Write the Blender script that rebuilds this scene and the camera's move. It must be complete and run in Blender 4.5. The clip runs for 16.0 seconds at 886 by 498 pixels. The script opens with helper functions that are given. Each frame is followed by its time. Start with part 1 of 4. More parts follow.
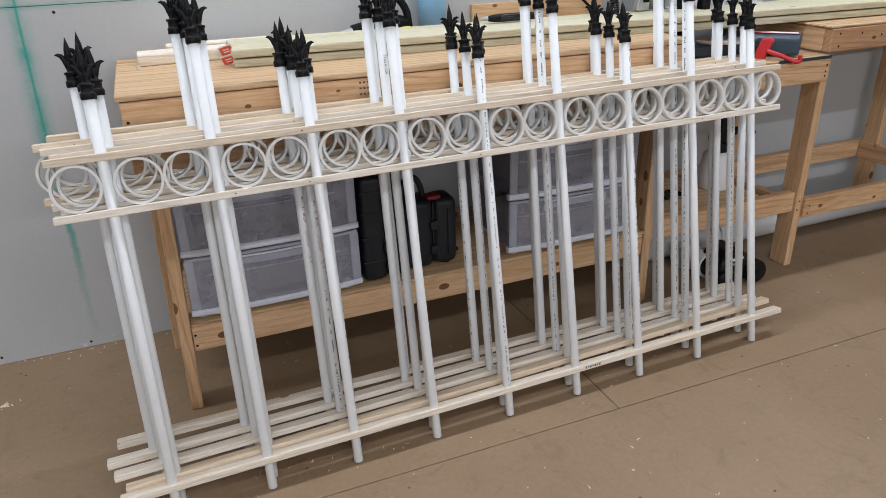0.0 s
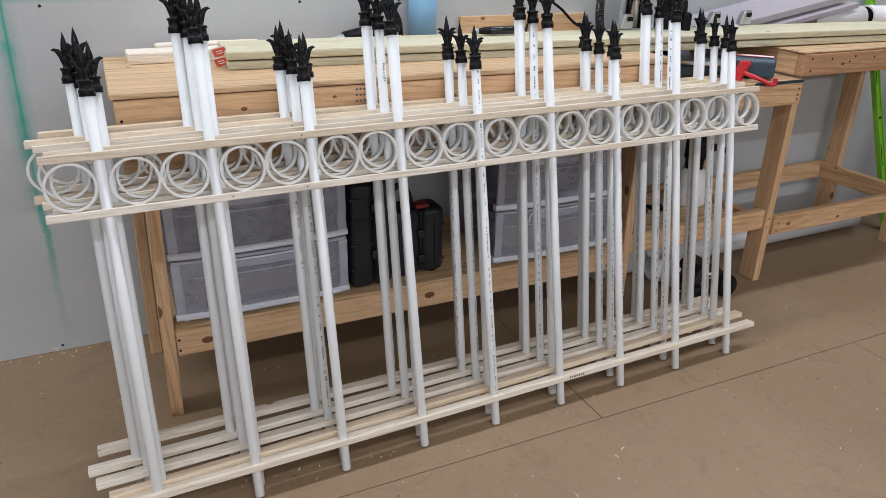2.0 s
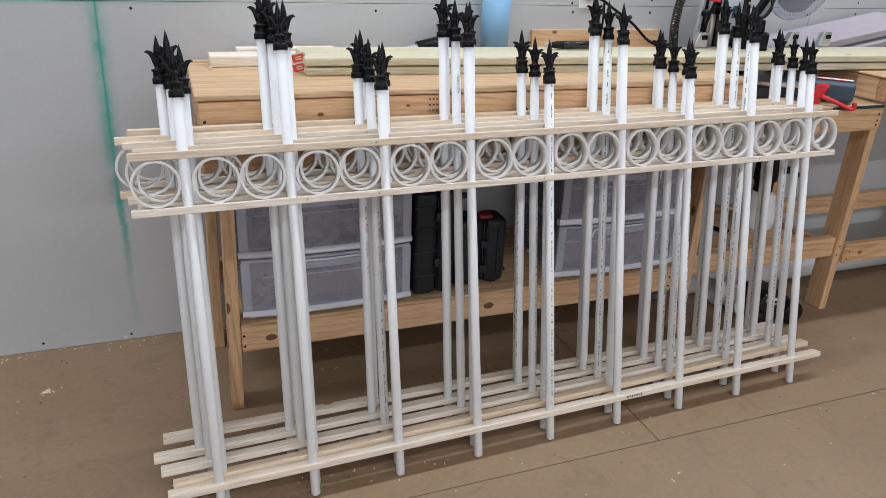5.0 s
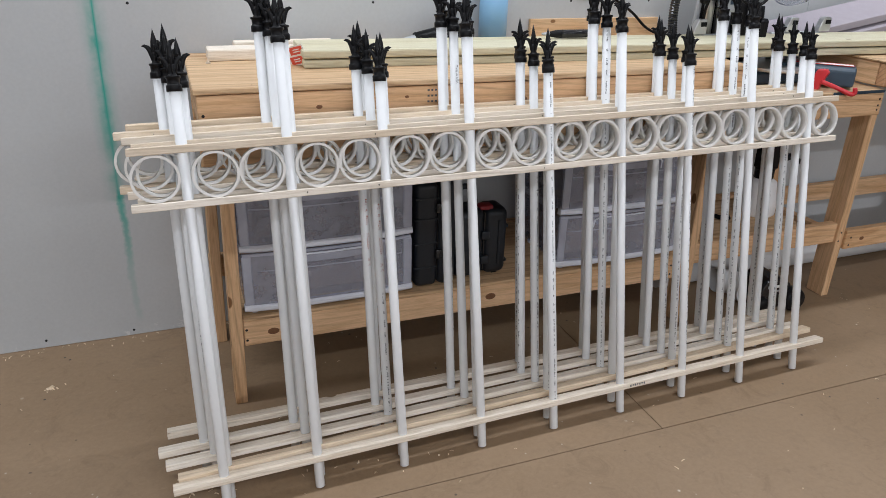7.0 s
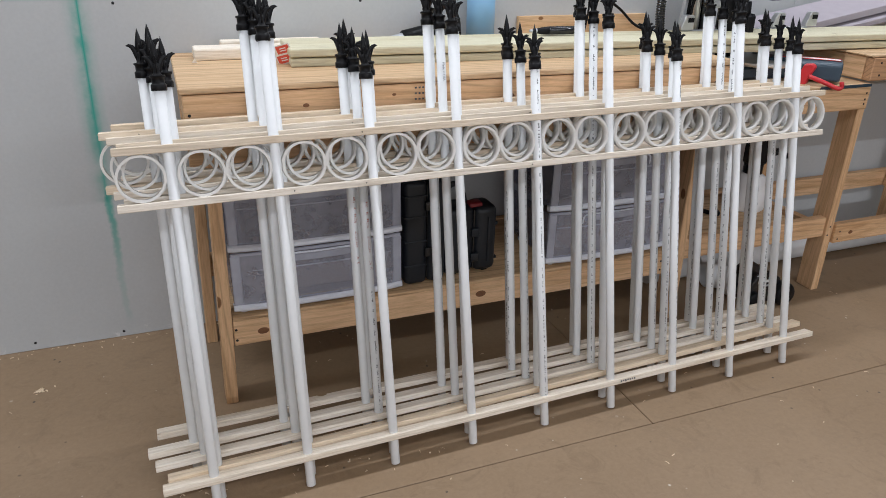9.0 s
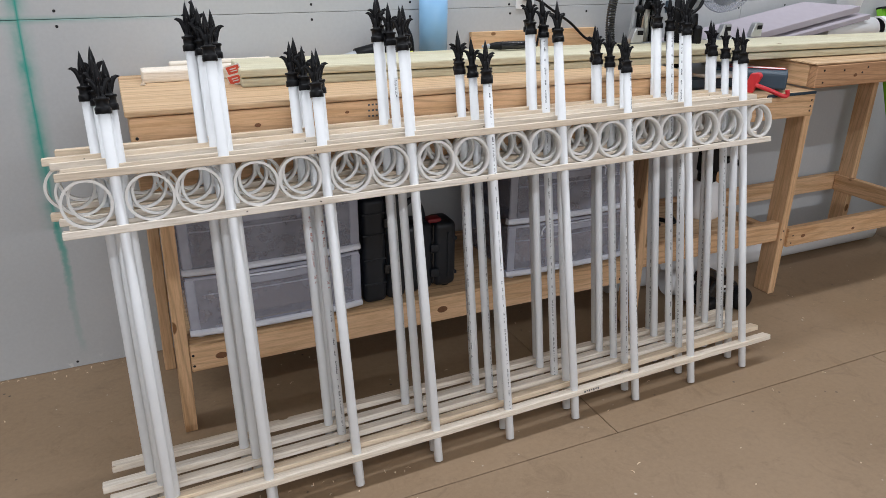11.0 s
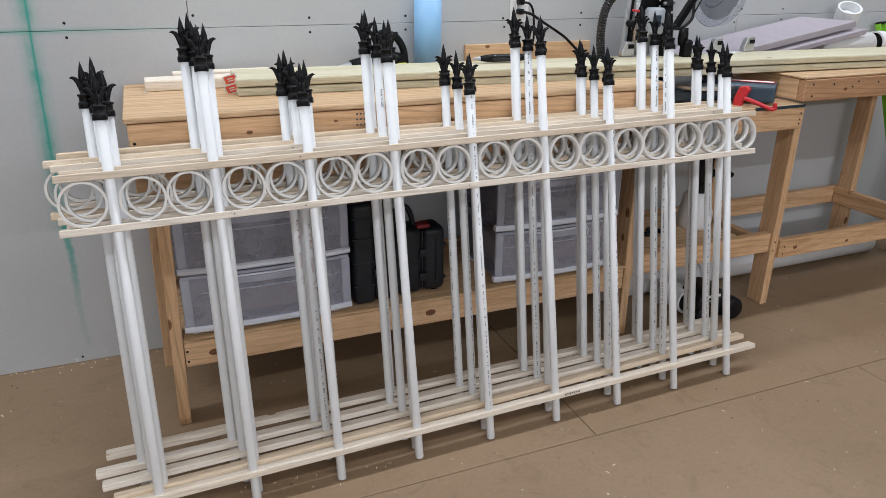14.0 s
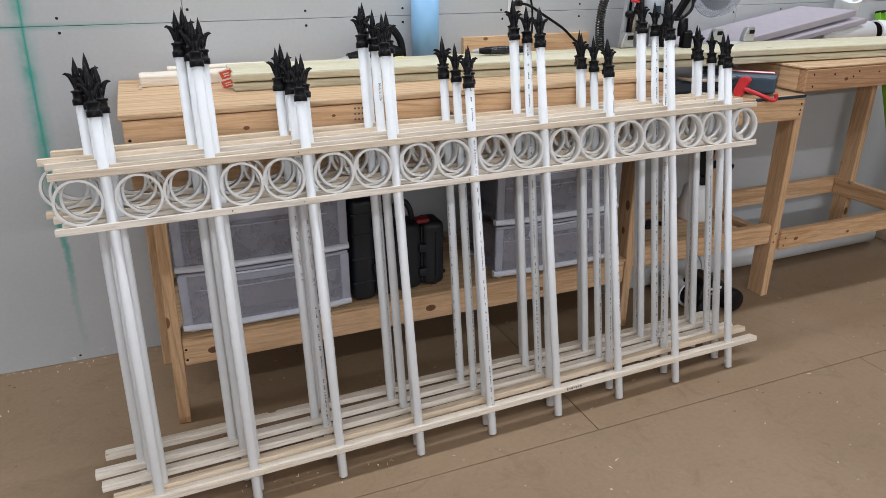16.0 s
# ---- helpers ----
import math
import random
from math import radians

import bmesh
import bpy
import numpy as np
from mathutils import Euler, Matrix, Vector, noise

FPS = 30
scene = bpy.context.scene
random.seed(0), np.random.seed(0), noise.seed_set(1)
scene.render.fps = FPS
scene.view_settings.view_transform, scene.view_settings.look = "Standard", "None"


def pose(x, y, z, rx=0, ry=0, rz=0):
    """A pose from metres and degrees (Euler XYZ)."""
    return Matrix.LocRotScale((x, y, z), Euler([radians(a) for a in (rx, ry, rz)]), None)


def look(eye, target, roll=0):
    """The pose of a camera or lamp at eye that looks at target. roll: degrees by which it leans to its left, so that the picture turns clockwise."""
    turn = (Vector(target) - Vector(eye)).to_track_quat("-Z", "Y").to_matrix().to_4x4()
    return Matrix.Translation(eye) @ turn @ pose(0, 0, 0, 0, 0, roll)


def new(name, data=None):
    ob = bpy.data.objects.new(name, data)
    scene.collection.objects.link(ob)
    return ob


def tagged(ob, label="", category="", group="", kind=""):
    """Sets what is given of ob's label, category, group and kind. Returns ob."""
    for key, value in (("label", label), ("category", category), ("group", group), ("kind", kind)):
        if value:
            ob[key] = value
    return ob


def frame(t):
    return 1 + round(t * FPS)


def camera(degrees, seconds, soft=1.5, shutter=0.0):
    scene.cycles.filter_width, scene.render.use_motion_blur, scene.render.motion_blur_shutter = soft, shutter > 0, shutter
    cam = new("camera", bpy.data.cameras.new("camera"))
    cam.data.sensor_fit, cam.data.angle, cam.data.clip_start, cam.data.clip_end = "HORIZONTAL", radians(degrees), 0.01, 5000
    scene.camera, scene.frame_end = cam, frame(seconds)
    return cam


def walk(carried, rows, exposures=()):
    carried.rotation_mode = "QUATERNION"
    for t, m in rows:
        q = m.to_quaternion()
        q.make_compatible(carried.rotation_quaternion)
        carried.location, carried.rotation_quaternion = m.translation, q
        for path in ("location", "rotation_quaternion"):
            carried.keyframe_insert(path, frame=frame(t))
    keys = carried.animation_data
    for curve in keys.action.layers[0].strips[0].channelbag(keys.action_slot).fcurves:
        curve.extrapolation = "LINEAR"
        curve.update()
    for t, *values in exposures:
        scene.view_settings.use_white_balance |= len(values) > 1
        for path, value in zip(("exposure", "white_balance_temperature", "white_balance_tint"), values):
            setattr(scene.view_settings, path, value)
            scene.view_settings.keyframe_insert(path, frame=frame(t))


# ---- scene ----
cam = camera(63.6, 16.0, soft=0.5)
PATH = [
    (0, (0.153, 0.127, 1.473), (0.814, 1.815, 0.629), -1.6),
    (0.5, (0.156, 0.125, 1.48), (0.831, 1.807, 0.633), -1.9),
    (1, (0.119, 0.161, 1.478), (0.852, 1.818, 0.631), -1.1),
    (1.5, (0.058, 0.17, 1.479), (0.834, 1.814, 0.644), 0.3),
    (2, (0.044, 0.162, 1.473), (0.826, 1.811, 0.654), 1.3),
    (2.5, (0.024, 0.162, 1.472), (0.804, 1.814, 0.657), 2.0),
    (3, (0.008, 0.173, 1.484), (0.778, 1.836, 0.684), 2.8),
    (3.5, (-0.009, 0.176, 1.495), (0.744, 1.858, 0.718), 3.3),
    (4, (-0.012, 0.168, 1.492), (0.699, 1.871, 0.72), 3.3),
    (4.5, (-0.008, 0.174, 1.488), (0.669, 1.881, 0.696), 3.0),
    (7, (-0.006, 0.173, 1.478), (0.65, 1.874, 0.657), 1.7),
    (7.5, (0.0, 0.182, 1.481), (0.661, 1.876, 0.649), 1.6),
    (8, (0.008, 0.177, 1.478), (0.674, 1.869, 0.644), 1.5),
    (10.3, (0.012, 0.158, 1.47), (0.696, 1.855, 0.662), 0.7),
    (10.5, (0.02, 0.164, 1.469), (0.72, 1.853, 0.659), 0.7),
    (11, (0.039, 0.162, 1.467), (0.799, 1.84, 0.689), 0.5),
    (11.5, (0.074, 0.169, 1.485), (0.893, 1.839, 0.751), 0.6),
    (12, (0.098, 0.152, 1.502), (0.942, 1.823, 0.797), 1.2),
    (12.5, (0.145, 0.112, 1.499), (0.957, 1.795, 0.785), 1.4),
    (13, (0.14, 0.07, 1.486), (0.907, 1.766, 0.754), 1.3),
    (13.5, (0.121, 0.043, 1.485), (0.853, 1.749, 0.741), 1.0),
    (14, (0.119, 0.036, 1.484), (0.825, 1.749, 0.731), 0.6),
    (14.5, (0.118, 0.047, 1.486), (0.818, 1.759, 0.725), 0.3),
    (15, (0.121, 0.058, 1.484), (0.826, 1.768, 0.725), 0.1),
    (15.5, (0.12, 0.059, 1.486), (0.828, 1.766, 0.722), -0.0),
    (16, (0.119, 0.06, 1.484), (0.829, 1.762, 0.712), 0.2),
]
walk(cam, [(t, look(eye, target, roll)) for t, eye, target, roll in PATH])

# ---- light ----
world = bpy.data.worlds.new("world")
scene.world = world
world.use_nodes = True
world.node_tree.nodes["Background"].inputs[0].default_value = (0.8, 0.85, 0.9, 1)
world.node_tree.nodes["Background"].inputs[1].default_value = 0.02


def unseen_strip(x, y, watts, length=7.2):
    """An unseen strip light below the ceiling, for shadow rows and added front fill."""
    lamp = bpy.data.lights.new("strip_light", "AREA")
    lamp.shape, lamp.size, lamp.size_y, lamp.energy = "RECTANGLE", length, 0.07, watts
    lamp.color = (0.865, 0.91, 1.0)
    ob = new("strip_light", lamp)
    ob.matrix_world = pose(x, y, 3.13)
    return ob


# The last strip, at y -5.5, is added fill for upright front faces.
for lx, ly, lw in ((1.2, 2.30, 148), (0.9, -0.6, 136), (0.9, -5.5, 720)):
    unseen_strip(lx, ly, lw)
scene.view_settings.exposure = -0.61

# ---- materials ----


def nodes_of(name):
    m = bpy.data.materials.new(name)
    m.use_nodes = True
    t = m.node_tree
    return m, t, t.nodes["Principled BSDF"]


def add(t, kind, **values):
    n = t.nodes.new(kind)
    for k, v in values.items():
        if isinstance(v, (int, float, tuple)) and k in n.inputs:
            n.inputs[k].default_value = v
    return n


def coords(t, scale=(1, 1, 1), shuffle=True):
    """Object coordinates, stretched, and shifted by each object's random number."""
    tc = t.nodes.new("ShaderNodeTexCoord")
    mp = t.nodes.new("ShaderNodeMapping")
    mp.inputs["Scale"].default_value = scale
    t.links.new(tc.outputs["Object"], mp.inputs["Vector"])
    if shuffle:
        info = t.nodes.new("ShaderNodeObjectInfo")
        mul = t.nodes.new("ShaderNodeVectorMath")
        mul.operation = "SCALE"
        mul.inputs[0].default_value = (17.0, 31.0, 23.0)
        t.links.new(info.outputs["Random"], mul.inputs["Scale"])
        t.links.new(mul.outputs[0], mp.inputs["Location"])
    return mp.outputs["Vector"]


def ramp(t, fac, *stops):
    r = t.nodes.new("ShaderNodeValToRGB")
    e = r.color_ramp.elements
    while len(e) < len(stops):
        e.new(0.5)
    for el, (p, c) in zip(e, stops):
        el.position, el.color = p, (*c, 1) if len(c) == 3 else c
    t.links.new(fac, r.inputs["Fac"])
    return r.outputs["Color"]


def mix(t, fac, a, b, how="MIX"):
    n = t.nodes.new("ShaderNodeMix")
    n.data_type, n.blend_type = "RGBA", how
    for sock, v in ((n.inputs["Factor"], fac), (n.inputs["A"], a), (n.inputs["B"], b)):
        if isinstance(v, (int, float, tuple)):
            sock.default_value = v if isinstance(v, (int, float)) else (*v, 1)[:4]
        else:
            t.links.new(v, sock)
    return n.outputs["Result"]


def noise_of(t, vec, scale, detail=4.0, rough=0.6, distortion=0.0):
    n = add(t, "ShaderNodeTexNoise", Scale=scale, Detail=detail, Roughness=rough, Distortion=distortion)
    t.links.new(vec, n.inputs["Vector"])
    return n.outputs["Fac"]


def bumped(t, bsdf, height, strength, distance=0.002):
    b = add(t, "ShaderNodeBump", Strength=strength, Distance=distance)
    t.links.new(height, b.inputs["Height"])
    t.links.new(b.outputs["Normal"], bsdf.inputs["Normal"])


def wood(name, light, dark, axis, knot=0.12, rough=0.62, grain=1.0, streak=0.65, cell=9.0):
    """Sawn softwood with grain along one axis, knots and a little soiling."""
    m, t, b = nodes_of(name)
    s = [20.0, 20.0, 20.0]
    s["xyz".index(axis)] = 1.3
    v = coords(t, tuple(s))
    big = noise_of(t, v, 0.55 * grain, 4, 0.6, 2.4)
    fine = noise_of(t, v, 10.0 * grain, 6, 0.7, 0.3)
    mid = tuple((p * 2 + q) / 3 for p, q in zip(light, dark))
    base = ramp(t, big, (0.32, dark), (0.46, mid), (0.56, light), (0.66, mid), (0.78, light))
    wave_in = [1.0, 1.0, 1.0]
    wave_in["xyz".index(axis)] = 0.07
    wv = add(t, "ShaderNodeTexWave", Scale=26.0 * grain, Distortion=9.0)
    wv.inputs["Detail"].default_value, wv.inputs["Detail Scale"].default_value = 3.0, 0.35
    wv.bands_direction = "DIAGONAL"
    t.links.new(coords(t, tuple(wave_in)), wv.inputs["Vector"])
    lines = ramp(t, wv.outputs["Fac"], (0.0, (1, 1, 1)), (0.16, (0.25,) * 3), (0.42, (0, 0, 0)))
    lines = mix(t, 1.0, lines, ramp(t, noise_of(t, v, 0.4, 2), (0.38, (0.1,) * 3), (0.62, (streak,) * 3)), "MULTIPLY")
    base = mix(t, lines, base, tuple(c * 0.55 for c in dark))
    tone = ramp(t, fine, (0.30, (0.70, 0.64, 0.56)), (0.56, (1, 1, 1)))
    col = mix(t, 0.75, base, tone, "MULTIPLY")
    ks = [cell, cell, cell]
    ks["xyz".index(axis)] = cell * 0.6
    kv = coords(t, tuple(ks))
    vo = add(t, "ShaderNodeTexVoronoi", Scale=1.0)
    t.links.new(kv, vo.inputs["Vector"])
    ring = ramp(t, vo.outputs["Distance"], (knot * 0.85, (1, 1, 1)), (knot * 1.1, (0, 0, 0)))
    col = mix(t, ring, col, tuple(c * k for c, k in zip(dark, (0.36, 0.27, 0.18))))
    blot = noise_of(t, coords(t, (5, 5, 5)), 1.0, 3)
    col = mix(t, ramp(t, blot, (0.5, (0, 0, 0)), (0.85, (0.22, 0.22, 0.22))), col, tuple(c * 0.6 for c in dark))
    info = t.nodes.new("ShaderNodeObjectInfo")
    shade = ramp(t, info.outputs["Random"], (0.0, (0.95, 0.82, 0.66)), (0.25, (0.94, 0.90, 0.85)), (0.7, (1.0, 0.97, 0.93)), (1.0, (1.05, 1.04, 1.03)))
    col = mix(t, 1.0, col, shade, "MULTIPLY")
    t.links.new(col, b.inputs["Base Color"])
    b.inputs["Roughness"].default_value = rough
    bumped(t, b, fine, 0.25, 0.001)
    return m


PALE = ((0.87, 0.812, 0.725), (0.785, 0.695, 0.575))
STUD = ((0.78, 0.525, 0.315), (0.575, 0.345, 0.175))
FIR = ((0.62, 0.375, 0.215), (0.46, 0.255, 0.135))
GREEN = ((0.70, 0.69, 0.53), (0.62, 0.58, 0.40))
PLY = ((0.70, 0.51, 0.32), (0.46, 0.28, 0.14))
pale_x = wood("pale_pine", *PALE, "x", 0.075, streak=0.34, cell=8.0)
stud_x = wood("stud_along", *STUD, "x", 0.05, streak=0.42, cell=6.0)
fir_x = wood("red_fir_along", *FIR, "x", 0.06, streak=0.6, cell=7.0)
fresh_x = wood("fresh_pine", (0.78, 0.62, 0.45), (0.68, 0.48, 0.30), "x", 0.07, streak=0.3)
stud_y = wood("stud_across", *STUD, "y", 0.12, streak=0.4)
stud_z = wood("stud_upright", *STUD, "z", 0.12, streak=0.4)
treated_x = wood("treated_pine", *GREEN, "x", 0.10, streak=0.45)
ply_x = wood("plywood", *PLY, "x", 0.02, 0.6, 0.7)
white_x = wood("white_pine", (0.88, 0.825, 0.73), (0.80, 0.72, 0.60), "x", 0.05, streak=0.25)


def plain(name, colour, rough=0.5, metal=0.0, vary=0.12, scale=30.0, bump=0.05, spec=0.5):
    """A painted, moulded or metal surface with fine unevenness and smudges."""
    m, t, b = nodes_of(name)
    v = coords(t)
    n = noise_of(t, v, scale, 5)
    smudge = noise_of(t, v, scale * 0.15, 3)
    lo, hi = tuple(c * (1 - vary) for c in colour), tuple(min(1, c * (1 + vary * 0.6)) for c in colour)
    col = mix(t, 0.5, ramp(t, n, (0.3, lo), (0.7, hi)), ramp(t, smudge, (0.3, lo), (0.7, hi)))
    t.links.new(col, b.inputs["Base Color"])
    r = ramp(t, smudge, (0.3, (rough * 0.85,) * 3), (0.7, (min(1, rough * 1.2),) * 3))
    t.links.new(r, b.inputs["Roughness"])
    b.inputs["Metallic"].default_value = metal
    b.inputs["Specular IOR Level"].default_value = spec
    if bump:
        bumped(t, b, n, bump, 0.001)
    return m


pvc = plain("white_pvc", (0.775, 0.785, 0.785), 0.5, vary=0.05, bump=0.02)
pvc_ring = plain("cut_pvc", (0.80, 0.785, 0.75), 0.45, vary=0.06, bump=0.05)
black = plain("black_plastic", (0.006, 0.006, 0.007), 0.42, vary=0.3, scale=60, bump=0.08, spec=0.2)
case_black = plain("case_plastic", (0.010, 0.013, 0.018), 0.42, vary=0.3, scale=80, bump=0.1, spec=0.45)
black_gloss = plain("black_gloss", (0.012, 0.012, 0.014), 0.2, vary=0.3)
ink = plain("print_ink", (0.09, 0.09, 0.10), 0.6, vary=0.3)
red_ink = plain("red_print_ink", (0.40, 0.13, 0.10), 0.6, vary=0.3)
screw_dark = plain("screw_black", (0.02, 0.02, 0.02), 0.4, 0.6)
steel = plain("steel", (0.66, 0.67, 0.68), 0.36, 0.9, 0.1)
motor_grey = plain("motor_grey", (0.36, 0.385, 0.41), 0.42, 0.1, 0.12)
grey_metal = plain("grey_casting", (0.46, 0.48, 0.50), 0.45, 0.35, 0.12)
navy = plain("navy_plastic", (0.03, 0.055, 0.08), 0.4, vary=0.2)
red = plain("red_plastic", (0.62, 0.03, 0.04), 0.35, vary=0.12)
dark_red = plain("dark_red_plastic", (0.22, 0.015, 0.02), 0.4, vary=0.12)
label_red = plain("red_label", (0.75, 0.09, 0.05), 0.5, vary=0.1)
label_white = plain("white_label", (0.8, 0.8, 0.78), 0.5, vary=0.05)
blue = plain("blue_pipe", (0.26, 0.50, 0.76), 0.4, vary=0.08, scale=12)
lilac = plain("lilac_foam", (0.395, 0.355, 0.39), 0.75, vary=0.08, bump=0.15)
lime = plain("lime_paint", (0.20, 0.52, 0.03), 0.4, vary=0.15)
yellow = plain("yellow_plastic", (0.65, 0.68, 0.05), 0.4)
grey_hose = plain("grey_hose", (0.40, 0.40, 0.41), 0.5)
white_plate = plain("white_plate", (0.80, 0.80, 0.80), 0.35, vary=0.03, bump=0)
blue_box = plain("blue_box", (0.02, 0.05, 0.16), 0.4)
bin_rim = plain("bin_rim", (0.74, 0.76, 0.82), 0.35, vary=0.05, bump=0)


def translucent(name, tint, clear):
    """Milky plastic that lets a little of what lies behind show through."""
    m, t, b = nodes_of(name)
    b.inputs["Base Color"].default_value = (*tint, 1)
    b.inputs["Roughness"].default_value = 0.35
    tr = t.nodes.new("ShaderNodeBsdfTransparent")
    tr.inputs["Color"].default_value = (0.85, 0.86, 0.9, 1)
    mx = t.nodes.new("ShaderNodeMixShader")
    n = noise_of(t, coords(t), 14, 3)
    f = ramp(t, n, (0.3, (clear - 0.06,) * 3), (0.7, (clear + 0.06,) * 3))
    t.links.new(f, mx.inputs[0])
    t.links.new(b.outputs[0], mx.inputs[1])
    t.links.new(tr.outputs[0], mx.inputs[2])
    t.links.new(mx.outputs[0], t.nodes["Material Output"].inputs["Surface"])
    return m


bin_clear = translucent("milky_plastic", (0.62, 0.62, 0.69), 0.70)
bin_border = translucent("milky_border", (0.64, 0.65, 0.73), 0.46)
bin_side = translucent("clear_side", (0.62, 0.62, 0.70), 0.86)
brown_goods = plain("brown_goods", (0.36, 0.26, 0.20), 0.7, vary=0.3, scale=9)
grey_goods = plain("grey_goods", (0.20, 0.185, 0.19), 0.7, vary=0.3, scale=9)
knot_brown = plain("knot_brown", (0.20, 0.085, 0.035), 0.6, vary=0.45, scale=160)
guard_clear = translucent("clear_guard", (0.75, 0.77, 0.8), 0.91)


def floor_paint():
    m, t, b = nodes_of("brown_floor_paint")
    v = coords(t, shuffle=False)
    big = noise_of(t, v, 1.3, 4, 0.6)
    fine = noise_of(t, v, 55, 5, 0.7)
    col = ramp(t, big, (0.3, (0.265, 0.178, 0.103)), (0.7, (0.325, 0.225, 0.137)))
    col = mix(t, 0.5, col, ramp(t, fine, (0.35, (0.8, 0.78, 0.75)), (0.65, (1, 1, 1))), "MULTIPLY")
    scuff = noise_of(t, v, 7.0, 6, 0.75, 1.2)
    col = mix(t, 0.6, col, ramp(t, scuff, (0.30, (0.70, 0.68, 0.66)), (0.46, (1, 1, 1)), (0.62, (1, 1, 1)), (0.75, (1.12, 1.12, 1.12))), "MULTIPLY")
    for scale, size, tint in ((15.0, 0.05, (0.06, 0.045, 0.035)), (9.0, 0.035, (0.62, 0.56, 0.47)), (6.0, 0.03, (0.05, 0.04, 0.03)), (21.0, 0.045, (0.5, 0.44, 0.36))):
        vo = add(t, "ShaderNodeTexVoronoi", Scale=scale)
        t.links.new(v, vo.inputs["Vector"])
        gate = noise_of(t, v, scale * 0.6, 2)
        spot = ramp(t, vo.outputs["Distance"], (size, (1, 1, 1)), (size * 1.7, (0, 0, 0)))
        spot = mix(t, 1.0, spot, ramp(t, gate, (0.54, (0, 0, 0)), (0.58, (1, 1, 1))), "MULTIPLY")
        col = mix(t, spot, col, tint)
    stain = noise_of(t, v, 2.6, 6, 0.72, 0.8)
    col = mix(t, ramp(t, stain, (0.56, (0, 0, 0)), (0.68, (0.30,) * 3)), col, (0.155, 0.108, 0.068))
    wear = noise_of(t, coords(t, (3.2, 9.0, 1.0), False), 1.6, 7, 0.78, 1.6)
    col = mix(t, ramp(t, wear, (0.60, (0, 0, 0)), (0.72, (0.34,) * 3)), col, (0.42, 0.32, 0.22))
    t.links.new(col, b.inputs["Base Color"])
    t.links.new(ramp(t, big, (0.3, (0.42,) * 3), (0.7, (0.62,) * 3)), b.inputs["Roughness"])
    bumped(t, b, fine, 0.15, 0.001)
    return m


